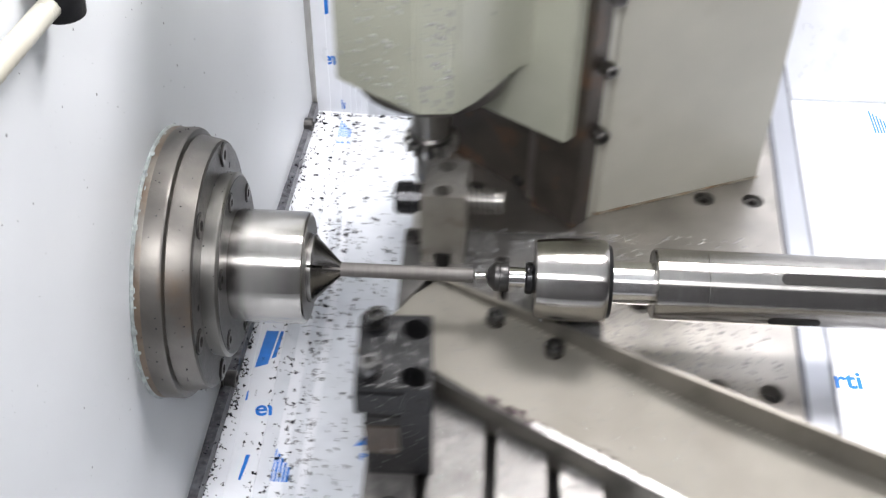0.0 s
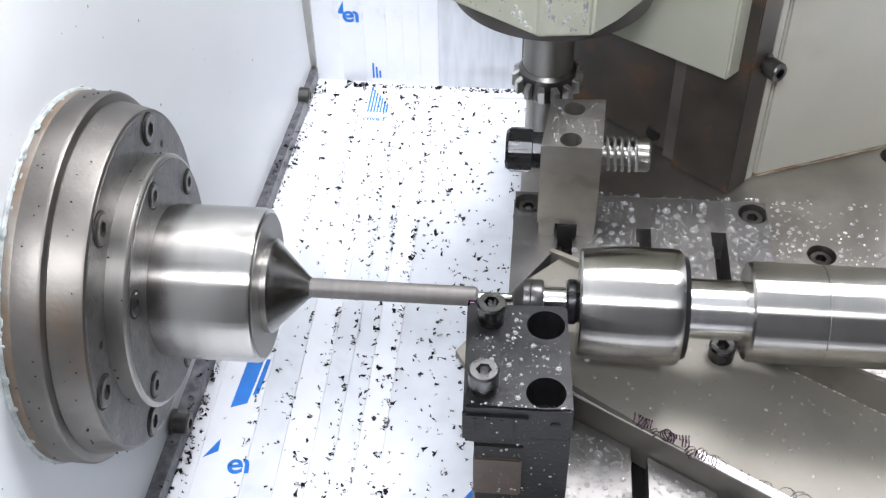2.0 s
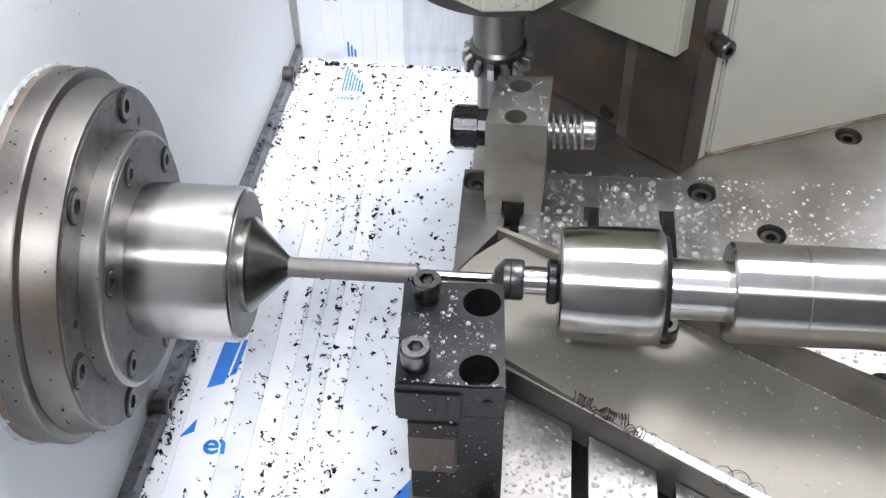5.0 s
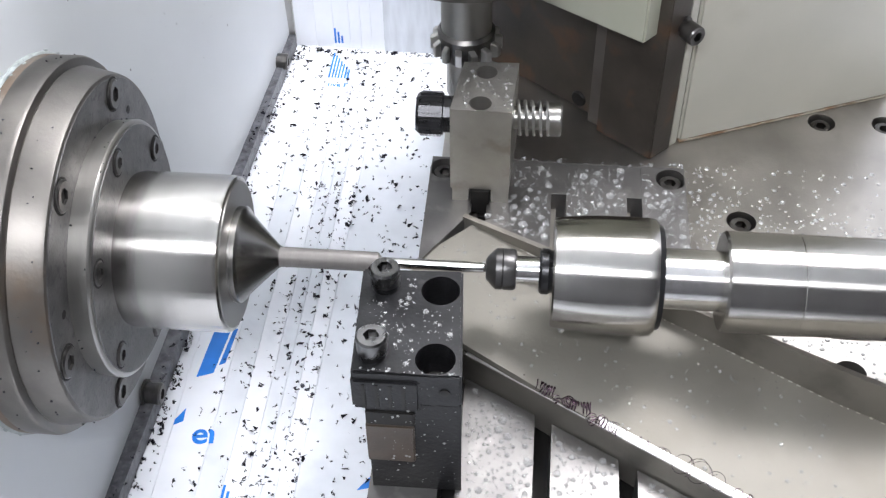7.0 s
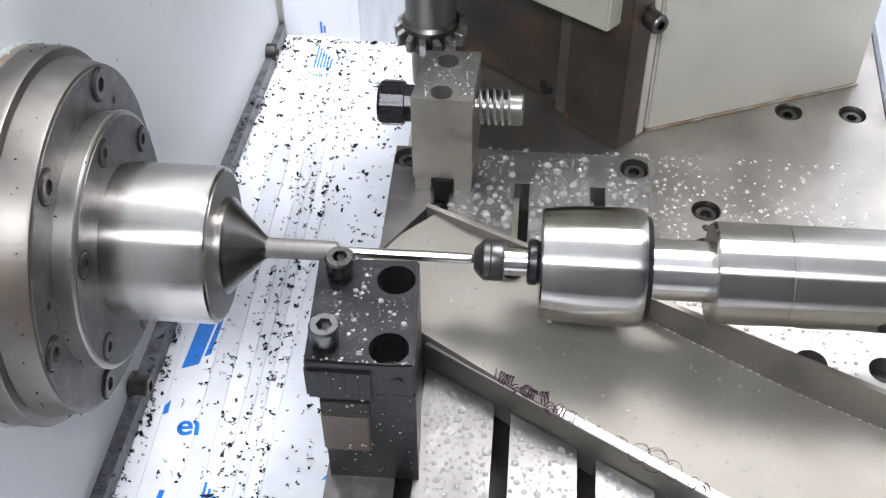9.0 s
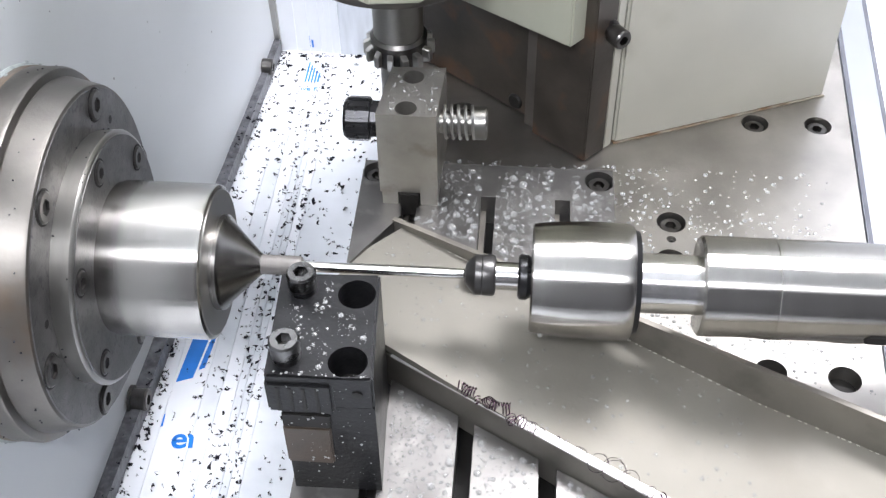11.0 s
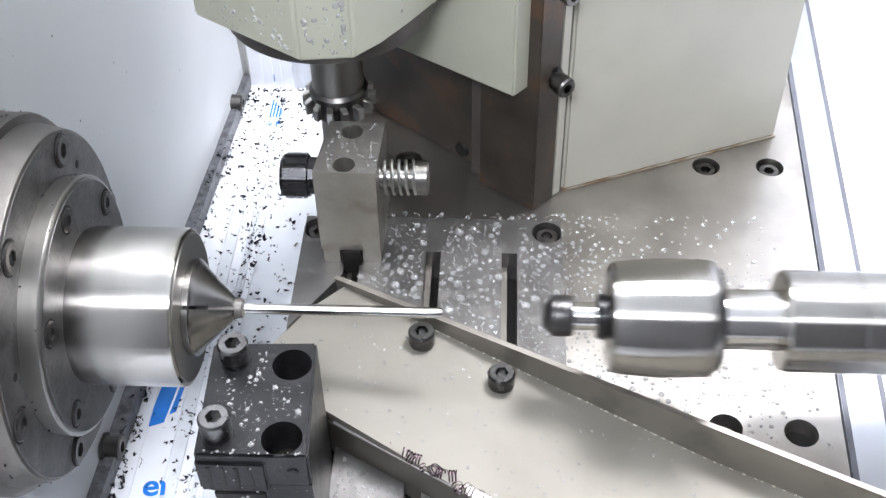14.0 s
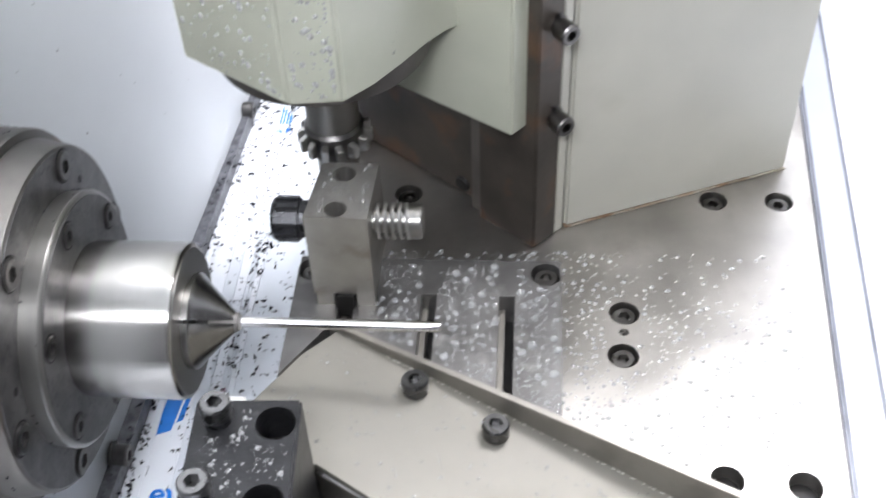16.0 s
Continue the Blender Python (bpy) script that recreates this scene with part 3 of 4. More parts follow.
def chute():
    tr = carried(thing("chip_chute", (160, 0, -60), "beige oil-filmed steel chip chute across the table", "chute"))
    plan = [(81, 66), (36, -4), (52, -30), (94.5, -21), (430, front_line(430) + 0), (430, rear_line(430))]
    # sloping floor in strips so that it can fall away along its length
    bm = bmesh.new()
    nx = 24
    xs = [36 + (430 - 36) * i / nx for i in range(nx + 1)]

    def lo(x):
        return front_line(x) + 0.5 if x > 80 else -30 + (x - 52) * 9 / 42.5 if x > 52 else -3 - (x - 36) * 27 / 16

    def hi(x):
        return rear_line(x) if x > 81 else 67 + (x - 81) * 70 / 45

    grid = []
    for x in xs:
        z = tray_z(x)
        a, b = lo(x), hi(x)
        grid.append([(bm.verts.new((x, a, z)), bm.verts.new((x, b, z))), (bm.verts.new((x, a, z - 4)), bm.verts.new((x, b, z - 4)))])
    for p, q in zip(grid, grid[1:]):
        bm.faces.new((p[0][0], q[0][0], q[0][1], p[0][1]))
        bm.faces.new((p[1][1], q[1][1], q[1][0], p[1][0]))
        bm.faces.new((p[0][0], p[1][0], q[1][0], q[0][0]))
        bm.faces.new((p[0][1], q[0][1], q[1][1], p[1][1]))
    for g in (grid[0], grid[-1]):
        bm.faces.new((g[0][0], g[0][1], g[1][1], g[1][0]))
    bmesh.ops.recalc_face_normals(bm, faces=bm.faces)
    floor = part("chute_floor", bm, TRAY, tr)
    # rear upright face
    bm = bmesh.new()
    vs = []
    for x in (80, 430):
        y = rear_line(x)
        vs.append([bm.verts.new((x, y, STRIPZ + 0.8)), bm.verts.new((x, y, -60)), bm.verts.new((x + 1.2, y + 2.6, -60)), bm.verts.new((x + 1.2, y + 2.6, STRIPZ + 0.8))])
    a, b = vs
    for i in range(4):
        bm.faces.new((a[i], a[(i + 1) % 4], b[(i + 1) % 4], b[i]))
    bm.faces.new(a), bm.faces.new(b)
    bmesh.ops.recalc_face_normals(bm, faces=bm.faces)
    part("rear_side", bm, CHUTESIDE, tr)
    r = random.Random(52)
    bm = bmesh.new()
    x = 112.0
    while x < 330:
        m = Matrix.Translation((x, rear_line(x) - 0.6, tray_z(x) + 0.2)) @ Matrix.Rotation(radians(-26), 4, "Z") @ Matrix.Diagonal((r.uniform(0.5, 1.6), r.uniform(0.2, 0.6), r.uniform(0.1, 0.35), 1))
        bmesh.ops.create_icosphere(bm, subdivisions=1, radius=1.0, matrix=m)
        x += r.uniform(1.2, 6.0)
    part("foam_line", bm, CREAM, tr, "pale dried foam line in the corner", kind="stuff")
    # front bar
    bm = bmesh.new()
    vs = []
    for x, top in ((82, -43), (430, -48)):
        y = front_line(x)
        vs.append([bm.verts.new((x, y, top)), bm.verts.new((x, y, -66 if x < 200 else -104)), bm.verts.new((x + 2.2, y + 4.2, -66 if x < 200 else -104)), bm.verts.new((x + 2.2, y + 4.2, top))])
    a, b = vs
    for i in range(4):
        bm.faces.new((a[i], a[(i + 1) % 4], b[(i + 1) % 4], b[i]))
    bm.faces.new(a), bm.faces.new(b)
    bmesh.ops.recalc_face_normals(bm, faces=bm.faces)
    bmesh.ops.bevel(bm, geom=[e for e in bm.edges if abs(e.verts[0].co.x - e.verts[1].co.x) > 50 and e.verts[0].co.z > -60], offset=0.7, segments=2, affect="EDGES")
    bar = part("front_bar", bm, CHUTESIDE, tr, "bright-edged steel bar")
    # added pale strip that paints the highlight along the bar's top edge
    bm = bmesh.new()
    vs = []
    for x, top in ((88, -42.9), (429, -47.7)):
        y = front_line(x)
        vs.append([bm.verts.new((x, y + 0.3, top)), bm.verts.new((x, y + 0.3, top - 1)), bm.verts.new((x + 2.2, y + 4.0, top - 1)), bm.verts.new((x + 2.2, y + 4.0, top))])
    a, b = vs
    for i in range(4):
        bm.faces.new((a[i], a[(i + 1) % 4], b[(i + 1) % 4], b[i]))
    bm.faces.new(a), bm.faces.new(b)
    bmesh.ops.recalc_face_normals(bm, faces=bm.faces)
    part("edge_highlight", bm, EDGE, bar, "pale strip for the highlight along the top edge")
    for x, y in ((127.1, 32.5), (166.6, 11.0)):
        screw(floor, x, y, tray_z(x) + 0.5, 6.6, 8.5, "z", BRONZE, False)
    return tr


chute()


def tool_block():
    tb = carried(thing("tool_holder_block", (66, -55, FRONTZ), "black oxide tool holder block with clamp screws", "tool holder"))
    top = 22.5
    h = [disc_loop(78.5, -36, 8.3), disc_loop(79.6, -73.5, 8.3)]
    bm = slab([(46, -82.5), (91, -82), (87.3, -23.3), (43.6, -25)], 2, top, h)
    bmesh.ops.bevel(bm, geom=[e for e in bm.edges if e.calc_length() > 18 and e.calc_face_angle(0) > 0.8], offset=1.0, segments=2, affect="EDGES")
    head = part("block_top", bm, BLACK, tb)
    part("block_body", slab([(51, -82), (90.8, -81.6), (87.1, -23.6), (50, -25)], FRONTZ, 2.2), BLACK, tb)
    part("clamp_lip", box(45.6, 74, -83.6, -80, -0.8, top - 4, 1.2), BLACK, tb)
    # grooves and shank slot are raised near-black boxes, their shade as colour
    for x in (50, 55.5, 61, 66.5):
        part("lip_groove_shade", box(x, x + 1.6, -83.9, -83.2, 0.5, top - 6.5), PIT, tb)
    part("shank_slot_shade", box(50.5, 71.5, -82.9, -70, -12, -3.0, 0.5), PIT, tb)
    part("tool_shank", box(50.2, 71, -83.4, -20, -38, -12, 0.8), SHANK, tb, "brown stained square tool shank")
    # near-black floor paints the shade inside the screw holes
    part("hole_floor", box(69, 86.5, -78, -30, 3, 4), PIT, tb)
    part("tool_tip", box(45, 57, -24, -4.0, -9, -1.5, 1.0), BRIGHT, tb, "bright carbide tool tip")
    for x, y in ((54.7, -34.6), (53.8, -72.2)):
        bolt = screw(head, x, y, top + 3.2, 6.5, 8.2, "z", BRONZE)
        part("screw_stem", lathe([(top - 1, 5.9), (top + 3.4, 5.9)], 24, "z", (x, y, 0)), BLACKSCREW, head)
    # near-black disc on the front stands for a shaded hole
    part("grub_hole_shade", lathe([(-82.6, 0.1), (-82.6, 2.2), (-81.5, 2.2)], 16, "y", (84, 0, 12)), PIT, tb)
    return tb


tool_block()


def rear_post():
    po = carried(thing("rear_tool_post", (90, 97, DECKZ), "worn steel rear tool post with cross bolt", "tool holder"))
    part("post_body", slab([(72.6, 80.5), (103.4, 80), (105.4, 121), (77, 120)], -25, 27.5, [disc_loop(87.5, 86.3, 5.6, 24), disc_loop(89, 112, 5.6, 24)]), POST, po)
    part("post_foot", box(73.6, 82, 80.8, 119, STRIPZ, -24.8), POST, po)
    part("post_foot", box(94, 103.2, 80.8, 119, STRIPZ, -24.8), POST, po)
    part("slot_nut", box(83.5, 93, 78.5, 118, STRIPZ - 6, -25.2), PIT, po, "black slot nut under the post")
    # near-black floor puts the shade of both bores into the colour
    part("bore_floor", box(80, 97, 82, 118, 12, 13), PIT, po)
    knob = part("bolt_head", lathe([(54.5, 6), (54.5, 9.6), (56, 11), (68, 11), (68.4, 9.6), (73.6, 9.6)], 12, "x", (0, 95, 12.5)), BLACKSCREW, po, "black ribbed bolt head", angle=20)
    for k in range(12):
        q = math.pi / 6 * (k + 0.5)
        bm = box(56.5, 67.5, -1.3, 1.3, 9.8, 11.6, 0.4)
        bmesh.ops.rotate(bm, verts=bm.verts, matrix=Matrix.Rotation(q, 3, "X"))
        bmesh.ops.translate(bm, verts=bm.verts, vec=(0, 95, 12.5))
        part("rib", bm, BLACKSCREW, knob)
    pin = part("spring_pin", lathe([(104, 3), (104, 6.0), (121, 6.0), (121, 8.8), (127.6, 8.8), (128.6, 8.0), (128.6, 0.1)], 40, "x", (0, 95, 12.5)), GROUND, po, "bright steel pin")
    # coil spring
    bm = bmesh.new()
    prev = None
    turns, n = 4.6, 110
    for i in range(n + 1):
        q = 2 * math.pi * turns * i / n
        x = 105.5 + 16.5 * i / n
        c = Vector((x, 95 + 8.4 * math.cos(q), 12.5 + 8.4 * math.sin(q)))
        rad = Vector((0, math.cos(q), math.sin(q)))
        ring = [bm.verts.new(c + 0.9 * (math.cos(a) * rad + math.sin(a) * Vector((1, 0, 0)))) for a in [k * math.pi / 3 for k in range(6)]]
        if prev:
            for k in range(6):
                bm.faces.new((prev[k], prev[(k + 1) % 6], ring[(k + 1) % 6], ring[k]))
        prev = ring
    part("coil_spring", bm, BRIGHT, pin, "bright steel coil spring")
    return po


rear_post()


def turned_prism(poly, z0, z1, bevel=0.0):
    bm = slab(poly, z0, z1)
    if bevel:
        bmesh.ops.bevel(bm, geom=list(bm.edges), offset=bevel, segments=2, affect="EDGES")
    return bm


def column():
    """Brown iron slideway column with a cream guard panel, set at an angle on the deck."""
    co = carried(thing("slide_column", (180, 160, DECKZ), "brown stained iron slide column with a cream guard", "machine column"))
    u = Vector((-0.785, 0.62))       # along the slide face
    n = Vector((0.71, 0.70))         # along the flank
    tip = Vector((183.5, 152.3))

    def P(a, b):
        q = tip + u * a + n * b
        return (q.x, q.y)

    part("flank", turned_prism([P(0, 0), P(0, 17), P(40, 17), P(40, 0)], DECKZ + 0.4, 330, 0.8), BROWN, co)
    # step in a paler grey than the brown pieces beside it
    part("slide_face", turned_prism([P(40, 4), P(40, 20), P(50, 20), P(50, 4)], DECKZ + 0.4, 330, 0.6), STEPIRON, co, "paler grey step of the slide")
    part("slide_back", turned_prism([P(50, 10), P(50, 60), P(170, 60), P(170, 10)], DECKZ + 0.4, 330, 0.6), BROWN, co)
    part("guard_edge", turned_prism([P(0.5, 17.2), P(0.5, 24), P(8, 24), P(8, 17.2)], DECKZ + 0.4, 330, 0.8), CREAM, co, "cream guard edge strip")
    # near-black disc imitates the shaded hole at the column base
    port = part("port_hole_shade", lathe([(0, 0.1), (0, 4.4), (1.2, 5.2), (3, 5.2)], 20, "y", (0, 0, 0)), PIT, co, "dark disc for the shade in a port hole")
    port.data.transform(Matrix.Translation(Vector((140.6, 196.8, -54)) * MM - BASE[co.name]) @ Matrix.Rotation(radians(-38.3), 4, "Z") @ Matrix.Translation(BASE[co.name]))
    w = (Vector((334, 225.3)) - Vector((201.4, 170.5))).normalized()
    a, b = Vector((201.4, 170.5)), Vector((334, 225.3))
    m = Vector((-w.y, w.x))
    guard = part("guard_panel", turned_prism([tuple(a), tuple(b), tuple(b + m * 60), tuple(a + m * 60 - w * 6)], DECKZ + 0.4, 330, 1.5), CREAM, co, "flat cream painted guard panel")
    part("rust_bead", turned_prism([tuple(a - m * 0.7), tuple(b - m * 0.7), tuple(b + m * 3), tuple(a + m * 3)], DECKZ + 0.2, DECKZ + 1.0), RUST, guard, "rust line under the guard")
    for z in (29, 85, 141, 197):
        q = Vector((187.5, 165.0))
        bm_at = (q.x + 1, q.y - 1, z - 2)
        bolt = screw(co, 0, 0, 0, 5.7, 8.5, "y", DARKSTEEL, False, -1)
        stem = part("bolt_stem", lathe([(0, 4), (10, 4), (10, 6.5), (3, 6.5)], 20, "y", (0, 0, 0)), DARKSTEEL, co)
        for ob in (bolt, stem):
            ob.data.transform(Matrix.Translation(BASE[co.name]))
            ob.data.transform(Matrix.Translation(Vector(bm_at) * MM - BASE[co.name]) @ Matrix.Rotation(radians(38), 4, "Z") @ Matrix.Translation((0, -8 * MM, 0)))
    return co


column()


def milling_head():
    mh = carried(thing("milling_head", (80, 150, 80), "grey-green painted milling head with a toothed cutter", "milling head"))
    cx, cy = 74.4, 171.0
    u = Vector((-0.83, 0.555))
    nrm = Vector((-0.555, -0.83))
    tip = Vector((170.5, 148.5))

    def P(a, b):
        q = tip + u * a + nrm * b
        return (q.x, q.y)

    part("slide_plate", turned_prism([P(0, 0), (181, 161), P(135, -16), P(135, 0)], 22.5, 330, 1.2), GREEN, mh, "grey-green painted slide plate")
    # faceted casting that flares into the slide plate
    body = [(11.8, 140), (68.5, 102.9), (94.3, 105.8), (106.7, 118.9), (118.8, 136.3), (129, 152.6), (138.4, 164.3), (149.4, 171), (142, 200), (100, 228), (40, 228), (11.8, 196)]
    bm = slab(body, 76, 330)
    bmesh.ops.bevel(bm, geom=[e for e in bm.edges if e.calc_face_angle(0) > 0.5], offset=1.6, segments=2, affect="EDGES")
    part("head_body", bm, GREEN, mh, angle=25)
    part("bearing_cap", lathe([(64, 10), (64, 52.6), (65.2, 54.4), (68, 55), (76.2, 55), (76.2, 40)], 96, "z", (cx, cy, 0)), CAPIRON, mh, "dark iron bearing cap disc")
    part("spindle_nose", lathe([(-30, 4), (-30, 11.4), (-3, 11.4), (-3, 14.2), (60, 14.2), (60, 18), (66, 18), (66, 6)], 48, "z", (cx, cy, 0)), GROUND, mh, "steel cutter arbor")
    hub = part("cutter_hub", lathe([(-3, 12), (-3, 15.2), (-1, 16.2), (12, 16.2), (14, 14.6), (14, 12)], 48, "z", (cx, cy, 0)), DARKSTEEL, mh)
    for i in range(14):
        q = 2 * math.pi * i / 14
        bm = box(15, 20.2, -1.7, 1.9, -1, 9, 0.4)
        for v in bm.verts:
            if v.co.x > 19:
                v.co.y += 1.4
                v.co.z = 3 + (v.co.z - 3) * 0.75
        bmesh.ops.rotate(bm, verts=bm.verts, matrix=Matrix.Rotation(q, 3, "Z"))
        bmesh.ops.translate(bm, verts=bm.verts, vec=(cx, cy, 0))
        part("cutter_tooth", bm, BRIGHT, hub)
    return mh


milling_head()


# ------------------------------------------------------------------ telescopic way covers
EDGES = (-82, -59, -45, -32.5, -24, -16, -6, 4)
COVERS = []


def flat_print(name, loops, plate, where, level):
    """Printed shapes: loops in plan (floor) or x/height (back sheet), 0.25 mm proud."""
    bm = bmesh.new()
    for loop in loops:
        if where == "floor":
            vs = [bm.verts.new((x, y, level + 0.25)) for x, y in loop]
        else:
            vs = [bm.verts.new((x, level - 0.25, z)) for x, z in loop]
        bm.faces.new(vs)
    ext = bmesh.ops.extrude_face_region(bm, geom=list(bm.faces))["geom"]
    bmesh.ops.translate(bm, verts=[v for v in ext if isinstance(v, bmesh.types.BMVert)], vec=(0, 0, -0.2) if where == "floor" else (0, 0.2, 0))
    bmesh.ops.recalc_face_normals(bm, faces=bm.faces)
    return part(name, bm, BLUE, plate, "blue printed mark")


def stripes(x, y, w, h, n=7):
    """A wedge of upright stripes that shorten to one side."""
    out = []
    for i in range(n):
        x0 = x + w * i / n
        hh = h * (1 - 0.75 * i / n)
        out.append([(x0, y), (x0 + w / n * 0.55, y), (x0 + w / n * 0.55, y + hh), (x0, y + hh)])
    return out


def covers():
    for j, e in enumerate(EDGES):
        z = FLOOR - 1.3 * j
        yb = BACKY + 1.3 * j
        last = j == len(EDGES) - 1
        x1 = 190 if last else e
        x0 = e - 62 if j else -150
        if last:
            x0 = -60
        ob = thing("way_cover_sheet", (x1 - 10, 100, z), "white film-covered telescopic way cover sheet strewn with chips" if j else "white film-covered fixed way cover sheet at the wall", "way cover", "telescopic way covers")
        part("floor_sheet", box(x0, x1, -420, yb, z - 1.0, z), FILM if j in (0, 1, 3, 6) else GREYFILM, ob)
        part("back_sheet", box(x0, x1, yb, yb + 1.0, z - 1.0, 330), STEELFILM if last else FILM, ob)
        if j == 1:
            flat_print("print_block", [[(-77, 45), (-67.5, 49), (-64, 84), (-74, 84)], [(-65.5, 55), (-62, 57), (-60, 84), (-62.5, 84)]], ob, "floor", z)
            flat_print("print_triangle", [[(-85, 8), (-77, 13), (-77.5, 22)]], ob, "floor", z)
            letters("e", 20, pose(-69.2 * MM, -2 * MM, (z + 0.3) * MM, 0, 0, 6), BLUE, ob, cut=(-59.8, 1))
            letters("n", 20, pose(-65.4 * MM, -1.6 * MM, (z + 0.36) * MM, 0, 0, 6), BLUE, ob, cut=(-60.6, -1))
            flat_print("print_block", [[(-71, -60), (-69, -60), (-66, -38), (-69, -38)]], ob, "floor", z)
        if j == 2:
            flat_print("print_block", [[(-60, -48), (-52, -45), (-52, 60), (-60, 60)]], ob, "back", yb)
            flat_print("print_triangle", [[(-65, -94), (-59.5, -94), (-59.5, -83)]], ob, "back", yb)
            letters("e", 20, pose(-61 * MM, (yb - 0.3) * MM, -101 * MM, 90, 0, 0), BLUE, ob, cut=(-51.6, 1))
            letters("n", 20, pose(-57.2 * MM, (yb - 0.36) * MM, -101 * MM, 90, 0, 0), BLUE, ob, cut=(-52.4, -1))
        if j == 3:
            flat_print("print_stripes", stripes(-45, 343, 17, 32), ob, "floor", z)
            letters("ctive F", 7, pose(-47 * MM, 332 * MM, (z + 0.3) * MM), BLUE, ob)
            flat_print("print_stripes", stripes(-45, FLOOR + 1, 8, 14, 3), ob, "back", yb)
            flat_print("print_stripes", stripes(-48, -58, 20, 36), ob, "floor", z)
        if last:
            letters("PR", 9, pose(33 * MM, -32 * MM, (z + 0.3) * MM), BLUE, ob)
            flat_print("print_triangle", [[(28, -20), (48, -14), (48, 10)]], ob, "floor", z)
        COVERS.append((ob, j / 7))


covers()


def chip_field(name, x0, x1, y0, y1, z, count, seed, label, base, bias=None, skew=0.0):
    """Small bent chips scattered over a sheet, one stuff object."""
    r = random.Random(seed)
    bm = bmesh.new()
    for _ in range(count):
        x, y = r.uniform(x0, x1), y0 + (y1 - y0) * r.random()
        if bias and r.random() < bias[2]:
            x = min(x1, max(x0, r.gauss(bias[0], bias[1])))
        x += skew * y
        big = r.random() < 0.12
        s = r.uniform(0.6, 1.9) * (1.6 if big else 1)
        q = r.uniform(0, 6.28)
        n = r.choice((3, 4, 4, 5))
        pts = []
        for k in range(n):
            a = q + (k - n / 2) * r.uniform(0.3, 1.5)
            rad = s * r.uniform(0.2, 1.2)
            pts.append(Vector((x + rad * math.cos(a), y + rad * math.sin(a), z + r.uniform(0.2, 1.3))))
        w = s * r.uniform(0.45, 0.8)
        prev = None
        for p in pts:
            off = Vector((r.uniform(-w, w), r.uniform(-w, w), w * 0.8))
            cur = (bm.verts.new(p - off * 0.5 + Vector((0, 0, w * 0.3))), bm.verts.new(p + off))
            if prev:
                bm.faces.new((prev[0], cur[0], cur[1], prev[1]))
            prev = cur
    return solo(name, bm, CHIP, label, "metal chips", kind="stuff", base=base)


CHIPS = []


def chips():
    lab = "scattered blue-black metal turning chips on the film"
    counts = (60, 120, 150, 165, 180, 210, 230, 1050)
    for j, e in enumerate(EDGES):
        z = FLOOR - 1.3 * j
        lo = EDGES[j - 1] - 4 if j else -92
        hi = e - 1 if j < 7 else 120
        b = (hi, 2.2, 0.62) if 0 < j < 7 else None
        ob = chip_field("metal_chips", lo - 6 if j else lo, hi, -150, BACKY - 6, z, counts[j], 40 + j, lab, (hi, 100, z), b)
        CHIPS.append((ob, j / 7))
    chip_field("metal_chips", -92.5, -84, -140, BACKY - 8, FLOOR + 0.5, 380, 77, "dense ridge of blue-black chips along the wall foot", (-90, 100, FLOOR), (-91, 2.2, 0.7), 0.048)
    ob = chip_field("metal_chips", -72, 90, BACKY - 5, BACKY - 1.2, FLOOR - 3, 190, 91, "line of dark chips along the back sheet", (20, BACKY - 5, FLOOR - 3))
    CHIPS.append((ob, 0.6))
    chip_field("metal_chips", -96, -86, -140, BACKY - 30, FLOOR + 13, 90, 78, "blue-black chips caught on the foot strip", (-92, 100, FLOOR + 13), None, 0.048)
    # bright weld bead along the top of the foot strip
    r = random.Random(9)
    bm = bmesh.new()
    y = -160.0
    while y < 372:
        m = Matrix.Translation((foot(y) - 6.2 + r.uniform(-0.5, 0.5), y, FLOOR + 13.2)) @ Matrix.Diagonal((r.uniform(0.7, 1.2), r.uniform(1.0, 3.0), r.uniform(0.5, 1.1), 1))
        bmesh.ops.create_icosphere(bm, subdivisions=1, radius=1.0, matrix=m)
        y += r.uniform(0.8, 2.4)
    solo("weld_spatter", bm, BRIGHT, "bright lumpy weld bead along the foot strip", "weld", kind="stuff", base=(-92, 100, FLOOR + 13))


chips()


# ------------------------------------------------------------------ wet and swarf on the carriage
def dome(bm, x, y, z, r, flat=0.68, seg=9):
    top = bm.verts.new((x, y, z + r * flat))
    rings = []
    for lev in (0.0, 0.45, 0.8):
        rr = r * math.sqrt(1 - lev * lev)
        rings.append([bm.verts.new((x + rr * math.cos(2 * math.pi * i / seg), y + rr * math.sin(2 * math.pi * i / seg), z + r * flat * lev)) for i in range(seg)])
    for p, q in zip(rings, rings[1:]):
        for i in range(seg):
            bm.faces.new((p[i], p[(i + 1) % seg], q[(i + 1) % seg], q[i]))
    for i in range(seg):
        bm.faces.new((rings[-1][i], rings[-1][(i + 1) % seg], top))


